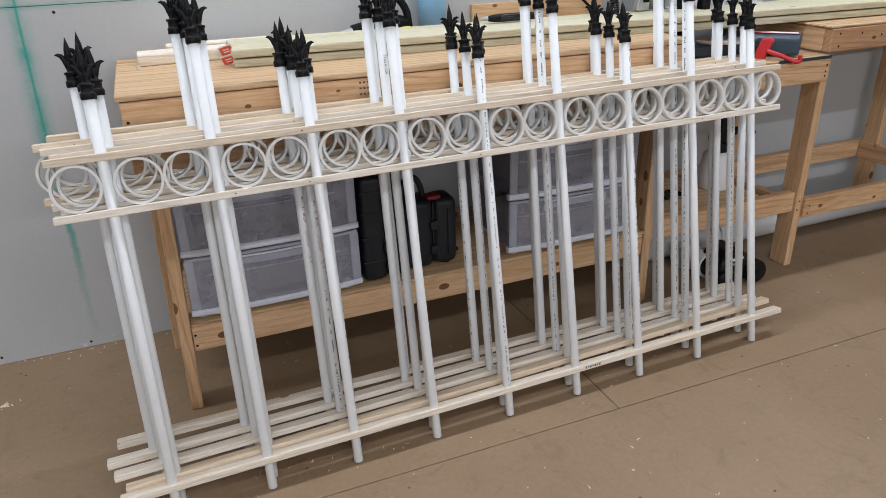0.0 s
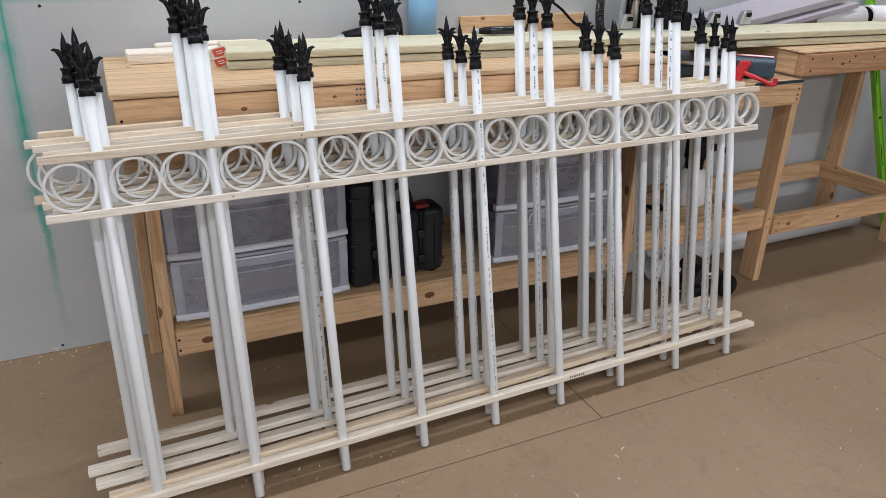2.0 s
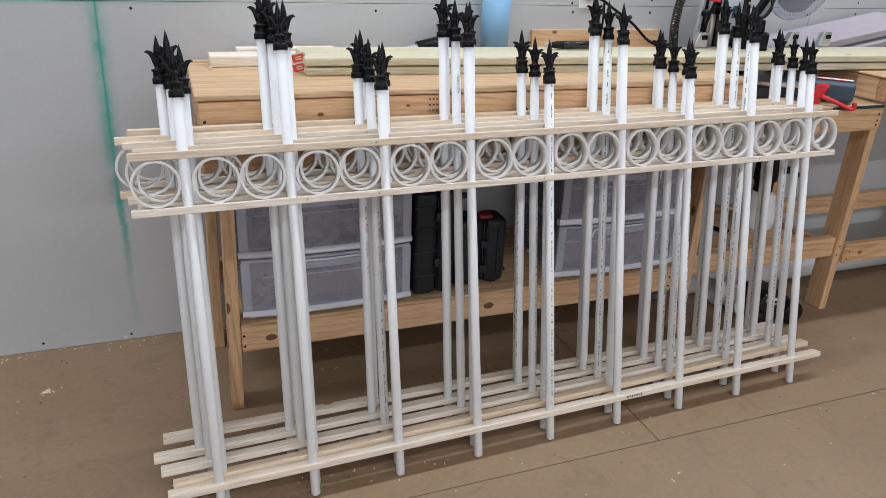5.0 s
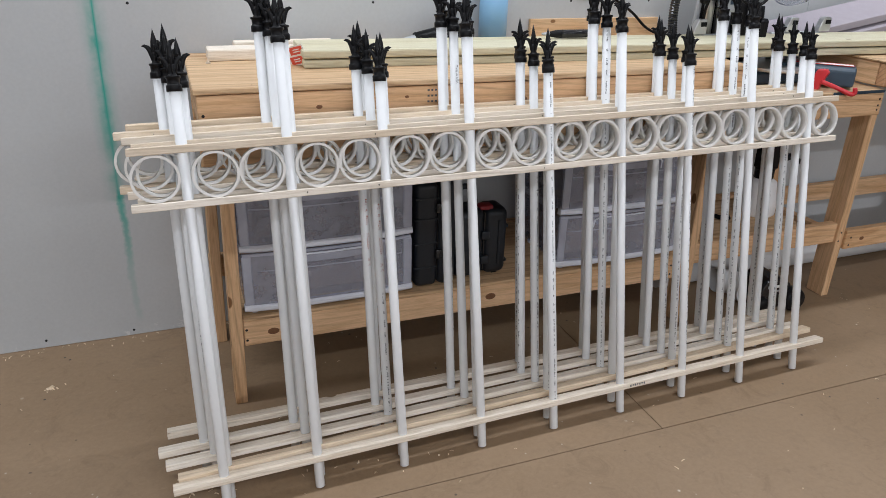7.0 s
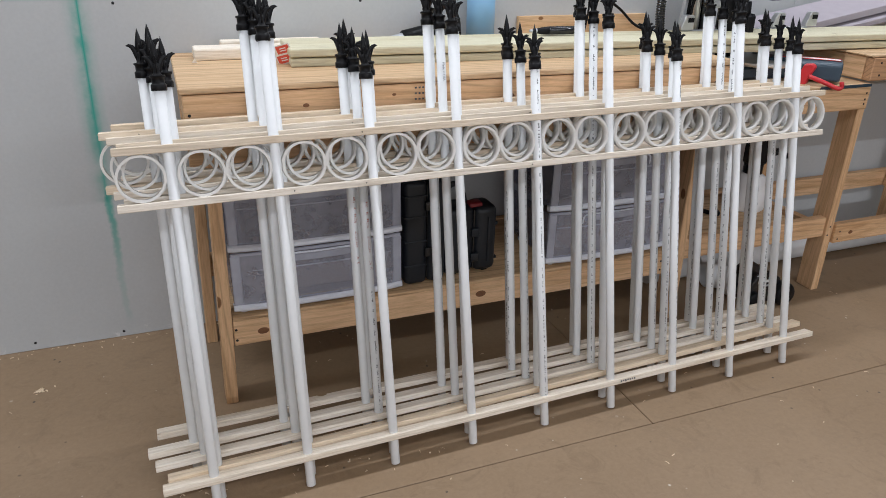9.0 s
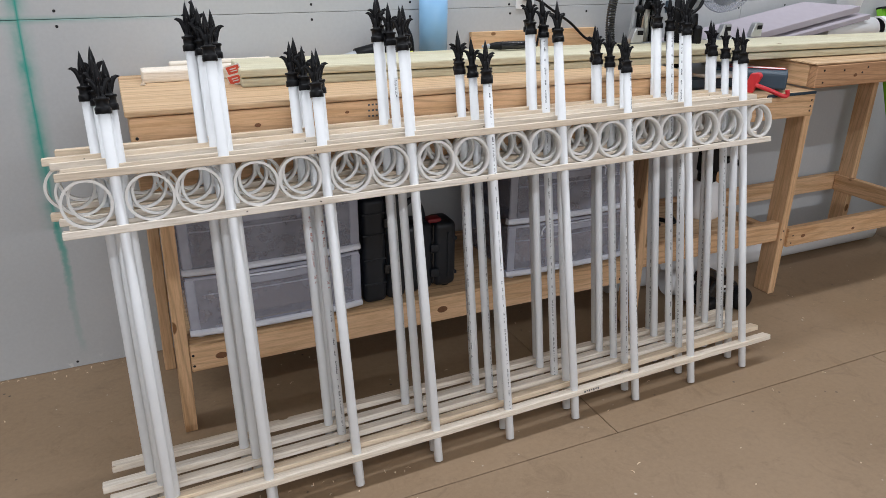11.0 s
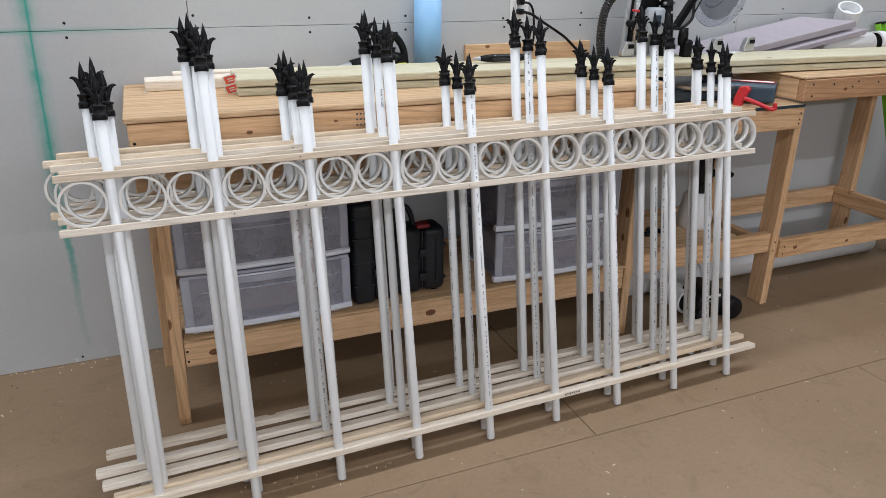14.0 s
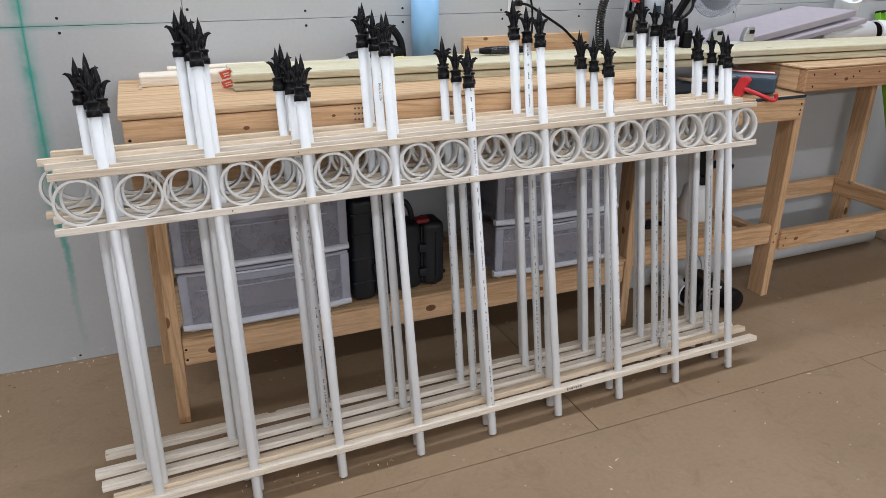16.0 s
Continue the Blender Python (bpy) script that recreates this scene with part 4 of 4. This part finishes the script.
# ---- mitre saw ----
MT = 0.9425
saw = thing("mitre_saw", pose(2.28, 2.50, MT), "large sliding mitre saw with a black dust hose", "mitre saw")
part("base", box(-0.25, 0.25, -0.11, 0.20, 0.0, 0.055, 0.012), navy, saw, "dark cast base")
part("turntable", lathe([(0.0, 0.056), (0.165, 0.056), (0.17, 0.062), (0.17, 0.070), (0.0, 0.070)], 40, pose(0, -0.02, 0)), steel, saw, "bright metal turntable", smooth=False)
part("table_wing", box(-0.25, -0.172, -0.10, 0.09, 0.056, 0.070, 0.003), steel, saw)
part("table_wing", box(0.172, 0.25, -0.10, 0.09, 0.056, 0.070, 0.003), steel, saw)
ARM = pose(0, 0, 0, 0, 0, 43)
part("mitre_arm", prism([(-0.062, 0.0), (0.062, 0.0), (0.055, 0.06), (0.038, 0.072), (-0.038, 0.072), (-0.055, 0.06)], 0.29, pose(0.0, 0.0, 0.010) @ ARM @ pose(0, -0.185, 0), 0.008), navy, saw, "dark mitre arm")
for xx in (-0.022, 0.022):
    part("scale_stripe", box(xx - 0.004, xx + 0.004, -0.322, -0.10, 0.0, 0.0012, 0), red, saw, "red stripe", m=pose(0, 0, 0.0845) @ ARM)
part("scale_plate", box(-0.018, 0.018, -0.318, -0.13, 0.0, 0.0012, 0), label_white, saw, "pale scale plate", m=pose(0, 0, 0.0842) @ ARM)
part("lock_lever", prism([(-0.012, 0.0), (0.012, -0.004), (0.030, -0.060), (0.020, -0.095), (-0.002, -0.098), (-0.010, -0.060), (-0.03, -0.012), (-0.02, 0.0)], 0.03, pose(0, 0, 0.078) @ ARM @ pose(-0.098, -0.208, 0, 0, 0, 75), 0.004), red, saw, "red lock lever")
part("trigger", sweep(curve_points([(0.055, -0.245, 0.034), (0.10, -0.285, 0.014), (0.138, -0.312, -0.004), (0.152, -0.320, 0.000), (0.150, -0.318, 0.020)], 5), 0.0085, 8), red, saw, "red hooked trigger", smooth=True)
for xa, xb in ((-0.33, -0.06), (0.06, 0.33)):
    part("fence", box(xa, xb, 0.062, 0.085, 0.071, 0.175, 0.006), grey_metal, saw, "grey fence")
for xx in (-0.300, 0.165, 0.345):
    post = part("fence_post", prism([(-0.034, -0.05), (0.026, -0.05), (0.026, 0.0), (0.020, 0.008), (-0.012, 0.008), (-0.020, 0.0), (-0.034, -0.035)], 0.026, pose(xx, 0.072, 0.225), 0.003), steel, saw, "bright fence end")
    part("window", box(-0.006, 0.022, -0.0145, -0.0132, 0.205, 0.222, 0), black, post, m=pose(xx, 0.072, 0))
part("column", sweep([(-0.105, 0.07, 0.07), (-0.118, 0.07, 0.26), (-0.138, 0.06, 0.40)], [0.040, 0.032, 0.0235], 16), black, saw, "black column", smooth=True)
part("column_ring", lathe([(0.0, 0.0), (0.029, 0.0), (0.029, 0.016), (0.0, 0.016)], 20, pose(-0.138, 0.061, 0.372)), black_gloss, saw)
part("slide_rail", sweep([(-0.22, 0.12, 0.10), (-0.225, 0.13, 0.52)], 0.017, 12), steel, saw, "steel slide rail", smooth=True)
part("slide_bracket", prism([(-0.026, 0.0), (0.022, 0.0), (0.034, 0.33), (0.004, 0.33)], 0.018, pose(-0.295, 0.10, 0.13), 0.004), grey_metal, saw, "pale grey bracket")
part("bracket_groove", prism([(-0.006, 0.03), (0.006, 0.03), (0.016, 0.31), (0.006, 0.31)], 0.004, pose(-0.292, 0.0885, 0.13)), black, saw)
part("back_plate", prism([(-0.055, 0.0), (0.045, 0.0), (0.03, 0.34), (-0.035, 0.34)], 0.016, pose(-0.20, 0.155, 0.12), 0.003), black, saw, "black back plate")
for kx, kz in ((-0.150, 0.425), (-0.118, 0.385), (-0.165, 0.382), (-0.125, 0.345)):
    part("bolt", lathe([(0.0, 0.004), (0.005, 0.003), (0.006, 0.0), (0.006, -0.006)], 8, pose(kx, 0.034, kz, 90, 0, 0)), steel, saw, "bright bolt")
part("side_knob", lathe([(0.0, -0.014), (0.013, -0.014), (0.015, -0.006), (0.015, 0.008), (0.0, 0.012)], 12, pose(-0.315, 0.05, 0.305, 90, 0, 0)), black, saw, "black knob", smooth=True)
part("slide_rail", sweep([(-0.17, 0.12, 0.10), (-0.175, 0.13, 0.52)], 0.017, 12), steel, saw, "steel slide rail", smooth=True)
part("head_cover", rounded(-0.30, -0.06, 0.04, 0.13, 0.492, 0.62, 0.012), black, saw, "black head cover")
part("hinge_plate", prism([(-0.05, 0.0), (0.05, 0.0), (0.035, 0.16), (-0.02, 0.16)], 0.02, pose(-0.20, 0.09, 0.30), 0.004), black, saw)
part("motor", lathe([(0.0, -0.055), (0.036, -0.055), (0.040, -0.045), (0.040, 0.038), (0.032, 0.046), (0.0, 0.048)], 20, pose(-0.214, 0.03, 0.320)), motor_grey, saw, "grey motor housing", smooth=True)
part("motor_label", box(-0.024, 0.006, -0.0445, -0.0425, -0.02, 0.025, 0.0005), navy, saw, m=pose(-0.22, 0.03, 0.315))
part("release_pin", sweep([(-0.325, 0.03, 0.358), (-0.275, 0.03, 0.352)], 0.0045, 8), red, saw, "red pin")
part("swing_arm", box(-0.016, 0.016, -0.010, 0.010, 0.0, 0.27, 0.004), black, saw, "black swing arm", m=pose(-0.105, 0.03, 0.285, 0, 34, 0))
part("swing_arm", box(-0.010, 0.010, -0.008, 0.008, 0.0, 0.23, 0.003), grey_metal, saw, m=pose(-0.060, 0.04, 0.285, 0, 30, 0))
part("spring", ribbed([(-0.035, 0.045, 0.30), (0.055, 0.045, 0.455)], 0.011, 0.008, 0.003, 10), black_gloss, saw, "black spring")
part("head", prism([(-0.06, 0.0), (0.08, 0.02), (0.10, 0.14), (0.02, 0.22), (-0.08, 0.18), (-0.10, 0.08)], 0.12, pose(-0.01, 0.08, 0.485), 0.012), motor_grey, saw, "grey saw head")
part("linkage_knob", lathe([(0.0, -0.03), (0.018, -0.03), (0.022, 0.0), (0.018, 0.04), (0.0, 0.04)], 14, pose(-0.065, 0.02, 0.245)), black, saw, smooth=True)
part("handle_block", box(-0.075, -0.035, -0.02, 0.03, 0.13, 0.24, 0.01), black, saw)
part("lower_wire", sweep(curve_points([(-0.26, 0.05, 0.40), (-0.285, 0.07, 0.28), (-0.29, 0.08, 0.18), (-0.34, 0.09, 0.12)], 10), 0.006, 8), black, saw, smooth=True)
part("wire", sweep(curve_points([(-0.18, 0.0, 0.31), (-0.12, -0.01, 0.285), (-0.05, 0.0, 0.32), (-0.03, 0.02, 0.38)], 10), 0.006, 8), black, saw, smooth=True)


def blade_bm(r, teeth):
    b = bmesh.new()
    ring = []
    for k in range(teeth):
        for rr, da in ((r, 0.0), (r - 0.006, 0.35), (r - 0.006, 0.8)):
            a = 2 * math.pi * (k + da) / teeth
            ring.append((rr * math.cos(a), rr * math.sin(a)))
    top = [b.verts.new((x, y, 0.0012)) for x, y in ring]
    low = [b.verts.new((x, y, -0.0012)) for x, y in ring]
    b.faces.new(top)
    b.faces.new(low[::-1])
    for i in range(len(ring)):
        j = (i + 1) % len(ring)
        b.faces.new((top[i], low[i], low[j], top[j]))
    return b


DISC = pose(0.122, 0.06, 0.475) @ pose(0, 0, 0, 0, 90, 0) @ pose(0, 0, 0, 8, 0, 0)
part("blade", blade_bm(0.170, 60), steel, saw, "toothed steel blade", m=DISC)
part("blade_flange", lathe([(0.0, -0.012), (0.03, -0.012), (0.034, -0.002), (0.034, 0.01), (0.0, 0.012)], 24, DISC), grey_metal, saw)
guard = part("blade_guard", lathe([(0.045, -0.022), (0.150, -0.024), (0.188, -0.018), (0.192, 0.0), (0.188, 0.018), (0.150, 0.024)], 56, DISC), guard_clear, saw, "clear round blade guard", smooth=True)
# Thin milky ring added as the bright highlight along the guard's edge.
part("guard_rim", lathe([(0.1895, -0.0215), (0.1945, -0.0215), (0.1945, -0.0175), (0.1895, -0.0175)], 64, DISC, close=True), bin_border, saw, "pale ring for the highlight on the guard's edge")
for rr in (0.075, 0.11):
    part("guard_ring", lathe([(rr, -0.0265), (rr + 0.006, -0.0275), (rr + 0.006, -0.0245), (rr, -0.0245)], 48, DISC, close=True), guard_clear, saw)
part("dust_elbow", sweep(curve_points([(-0.142, 0.06, 0.38), (-0.140, 0.06, 0.435), (-0.165, 0.06, 0.462), (-0.295, 0.055, 0.466)], 8), 0.0215, 16), black, saw, "black dust elbow", smooth=True)
for hx, hz in ((-0.190, 0.464), (-0.272, 0.467)):
    part("hose_clamp", lathe([(0.0, -0.007), (0.0245, -0.007), (0.0245, 0.007), (0.0, 0.007)], 20, pose(hx, 0.058, hz, 0, 90, 0)), black_gloss, saw, "hose clamp")
part("dust_hose", ribbed(curve_points([(-0.29, 0.055, 0.466), (-0.345, 0.053, 0.452), (-0.405, 0.05, 0.412), (-0.442, 0.05, 0.355), (-0.452, 0.05, 0.262), (-0.434, 0.06, 0.175), (-0.41, 0.07, 0.08)], 14), 0.0185, 0.0095, 0.0032, 16), black_gloss, saw, "black corrugated dust hose", smooth=False)


# ---- right end of the bench ----
def foam(x, y, z, skew, length, depth, thick, label):
    """A slanting lilac foam offcut, cut askew."""
    b = bmesh.new()
    quad = [(0, 0), (length, 0), (length - skew, depth), (-skew, depth)]
    low = [b.verts.new((p, q, 0.165 * p + 0.33 * q)) for p, q in quad]
    top = [b.verts.new((p, q, 0.165 * p + 0.33 * q + thick)) for p, q in quad]
    b.faces.new(low[::-1])
    b.faces.new(top)
    for i in range(4):
        j = (i + 1) % 4
        b.faces.new((low[i], low[j], top[j], top[i]))
    bmesh.ops.recalc_face_normals(b, faces=b.faces[:])
    bmesh.ops.bevel(b, geom=b.edges[:], offset=0.002, segments=1, affect="EDGES")
    ob = part("foam_board", b, lilac, m=pose(x, y, z))
    return tagged(ob, label, "foam board", "lilac foam boards")


foam(2.50, 2.625, 1.009, 0.215, 0.92, 0.165, 0.024, "lilac insulation foam offcut, lower of two")
foam(2.455, 2.640, 1.045, 0.215, 0.90, 0.150, 0.030, "lilac insulation foam offcut, upper of two")
tagged(pvc_pipe("pvc_pipe", [(3.19, 2.705, RT + 0.0575), (3.22, 2.70, RT + 0.0575), (3.495, 2.665, RT + 0.0575)], 0.057, ""), "short white plastic pipe lying on the bench", "pipe")
elb = thing("pipe_elbow", pose(3.648, 2.650, RT), "white plastic pipe elbow lying on the bench", "pipe elbow")
line = [(-0.075 + 0.12 * math.sin(a), 0.03 - 0.06 * (1 - math.cos(a)), 0.0585) for a in [k * math.pi / 2 / 10 for k in range(11)]]
part("body", sweep(line, 0.055, 24), pvc, elb, smooth=True)
part("socket", lathe([(0.050, 0.0), (0.0585, 0.0), (0.0585, 0.04), (0.050, 0.04)], 28, pose(-0.095, 0.03, 0.0585, 0, 90, 0), close=True), pvc, elb)
# Black disc that stands for the shade inside the socket.
part("gasket", lathe([(0.0, 0.0), (0.049, 0.0), (0.049, 0.004), (0.0, 0.004)], 24, pose(-0.080, 0.03, 0.0585, 0, 90, 0)), black, elb, "black disc for the shaded inside")
up = thing("pipe_bend", pose(3.395, 2.745, RT) @ Matrix.Diagonal((0.88, 0.88, 0.94, 1)), "white plastic pipe bend standing open end up", "pipe bend")
rise = curve_points([(0.0, 0, 0.0), (0.0, 0, 0.10), (0.0, 0, 0.155), (-0.012, -0.02, 0.205)], 8)
part("body", sweep(rise, 0.056, 28, caps=False), pvc, up, smooth=True)
part("socket", lathe([(0.053, -0.03), (0.064, -0.03), (0.064, 0.035), (0.053, 0.035)], 32, pose(-0.012, -0.024, 0.213, 24, -14, 0), close=True), pvc, up)
part("inner_wall", lathe([(0.0, 0.006), (0.03, 0.001), (0.0525, -0.012), (0.0525, -0.018), (0.0, -0.010)], 28, pose(-0.012, -0.024, 0.213, 24, -14, 0)), pvc, up, smooth=True)
dark = part("bench_clutter", prism([(0, 0), (0.16, 0), (0.15, 0.03), (0.05, 0.045), (0.01, 0.03)], 0.06, pose(3.10, 2.56, RT + 0.0005), 0.006), black)
tagged(dark, "small black plastic tool case on the bench", "tool case")

# ---- wall fittings ----


def outlet(x, z, w, h, backing, face, label):
    top = thing("wall_outlet", pose(x, WALL, z), label, "wall outlet", "wall outlets")
    part("plate", box(-w / 2, w / 2, -0.006, -0.0005, -h / 2, h / 2, 0.002), backing, top)
    part("receptacle", box(-0.017, 0.017, -0.0095, -0.006, -0.034, 0.034, 0.0015), face, top)
    for zz in (-0.019, 0.019):
        for xx in (-0.006, 0.006):
            part("slot", box(xx - 0.001, xx + 0.001, -0.0102, -0.0094, zz - 0.004, zz + 0.004, 0), screw_dark, top)
    return top


outlet(1.600, 1.303, 0.085, 0.130, white_plate, white_plate, "white wall outlet plate with two plugs")
outlet(3.970, 1.292, 0.066, 0.112, blue_box, white_plate, "white outlet in a blue open wall box")


def plug_and_cord(x, z, line, r, label, skin=black):
    top = thing("power_lead", pose(x, WALL - 0.011, z), label, "power lead", "power leads")
    part("plug", box(-0.013, 0.013, -0.034, 0.0, -0.011, 0.011, 0.004), black, top)
    pts = [(0, -0.034, 0)] + [(a - x, b - WALL + 0.011, c - z) for a, b, c in line]
    part("cord", sweep(curve_points(pts, 8), r, 8), skin, top, smooth=True)


plug_and_cord(1.592, 1.322, [(1.615, 2.76, 1.315), (1.640, 2.77, 1.275), (1.652, 2.78, 1.18), (1.640, 2.78, 1.085), (1.62, 2.74, 1.062)], 0.0045, "black power cord hanging from the wall outlet")
plug_and_cord(1.592, 1.284, [(1.625, 2.76, 1.275), (1.70, 2.77, 1.235), (1.80, 2.78, 1.180), (1.88, 2.77, 1.115), (1.96, 2.72, 1.085), (2.02, 2.66, 1.075)], 0.0055, "black power cord running to the mitre saw")
plug_and_cord(3.972, 1.270, [(4.03, 2.76, 1.275), (4.13, 2.77, 1.235), (4.21, 2.79, 1.14), (4.28, 2.80, 1.00), (4.31, 2.80, 0.70)], 0.0045, "grey power cord hanging from the wall outlet", grey_hose)

wall_spots = [(-0.257, 0.022), (-0.56, 0.03), (0.302, 1.289), (0.716, 1.274), (0.716, 1.222), (1.098, 1.274), (1.098, 1.222), (1.535, 1.222), (1.528, 1.257), (1.905, 1.272), (1.905, 1.222), (2.765, 1.215), (2.80, 1.275),
              (3.06, 1.272), (3.06, 1.222), (3.47, 1.222), (3.99, 1.222), (-0.11, 1.272), (-0.11, 1.225), (-0.51, 1.274), (-0.51, 1.222)]
screw_heads(wall_north, [(x, WALL - 0.0003, z) for x, z in wall_spots], "y", 0.0050)

# a grade stamp on the raised apron, without letters
stamp = [(0.715 + 0.012 * (k % 5), 0.992 + 0.017 * (k // 5)) for k in range(13)]
for sx, sz in stamp:
    part("stamp_bar", box(sx - 0.05, sx - 0.05 + 0.0065, -0.0366, -0.0362, sz, sz + 0.0055, 0), ink, bench)
for k in range(10):
    part("stamp_bar", box(0.49 + 0.016 * (k % 2), 0.49 + 0.016 * (k % 2) + 0.009, 0.0034, 0.0040, 0.222 + 0.016 * (k // 2), 0.222 + 0.016 * (k // 2) + 0.007, 0), ink, bench)

# ---- shavings on the floor ----
rnd = random.Random(11)
b = bmesh.new()
for k in range(200):
    if k < 14:
        cx, cy = -0.522 + rnd.gauss(0, 0.007), 2.530 + rnd.gauss(0, 0.012)
    elif k < 30:
        cx, cy = -0.075 + rnd.gauss(0, 0.03), 1.865 + rnd.gauss(0, 0.02)
    elif k < 70:
        cx, cy = rnd.uniform(-0.2, 0.7), rnd.uniform(1.75, 2.2)
    elif k < 110:
        cx, cy = rnd.uniform(-0.9, 0.2), WALL - abs(rnd.gauss(0.012, 0.02)) - 0.006
    else:
        cx, cy = rnd.uniform(-0.6, 3.4), rnd.uniform(1.2, 2.7)
    a, ln, w = rnd.uniform(0, 6.28), rnd.uniform(0.002, 0.008) * (1.2 if k < 14 else 1), rnd.uniform(0.0007, 0.002) * (2.2 if k < 14 else 1)
    d, e = Vector((math.cos(a), math.sin(a), 0)), Vector((-math.sin(a), math.cos(a), 0))
    c = Vector((cx, cy, 0.0012))
    up_z = Vector((0, 0, rnd.uniform(0.001, 0.004)))
    q = [b.verts.new(c - d * ln - e * w), b.verts.new(c + up_z - e * w), b.verts.new(c + d * ln - e * w), b.verts.new(c + d * ln + e * w), b.verts.new(c + up_z + e * w), b.verts.new(c - d * ln + e * w)]
    b.faces.new((q[0], q[1], q[4], q[5]))
    b.faces.new((q[1], q[2], q[3], q[4]))
tagged(part("wood_shavings", b, white_x), "pale wood shavings scattered on the floor", "shavings", kind="stuff")

# ---- knots in the bench boards ----
for kx, kz, kr, ky in ((0.985, 0.985, 0.013, -0.0362), (0.40, 0.972, 0.010, -0.0362), (1.34, 0.99, 0.009, -0.0362), (0.16, 0.258, 0.014, 0.0038), (0.935, 0.262, 0.015, 0.0038), (1.40, 0.255, 0.010, 0.0038),
                       (2.72, 0.275, 0.010, -0.0123), (3.05, 0.262, 0.008, -0.0123), (0.335, 0.996, 0.007, -0.0362), (0.362, 0.966, 0.009, -0.0362), (0.60, 1.012, 0.005, -0.0362), (1.17, 0.975, 0.006, -0.0362), (1.55, 1.0, 0.008, -0.0362), (2.79, 0.992, 0.008, -0.0372), (3.12, 0.985, 0.010, -0.0372)):
    part("knot", lathe([(0.0, 0.0009), (kr * 0.6, 0.0008), (kr, 0.0)], 14, pose(kx, ky, kz, 90, 0, 0) @ Matrix.Diagonal((1.35, 0.85, 1, 1))), knot_brown, bench)
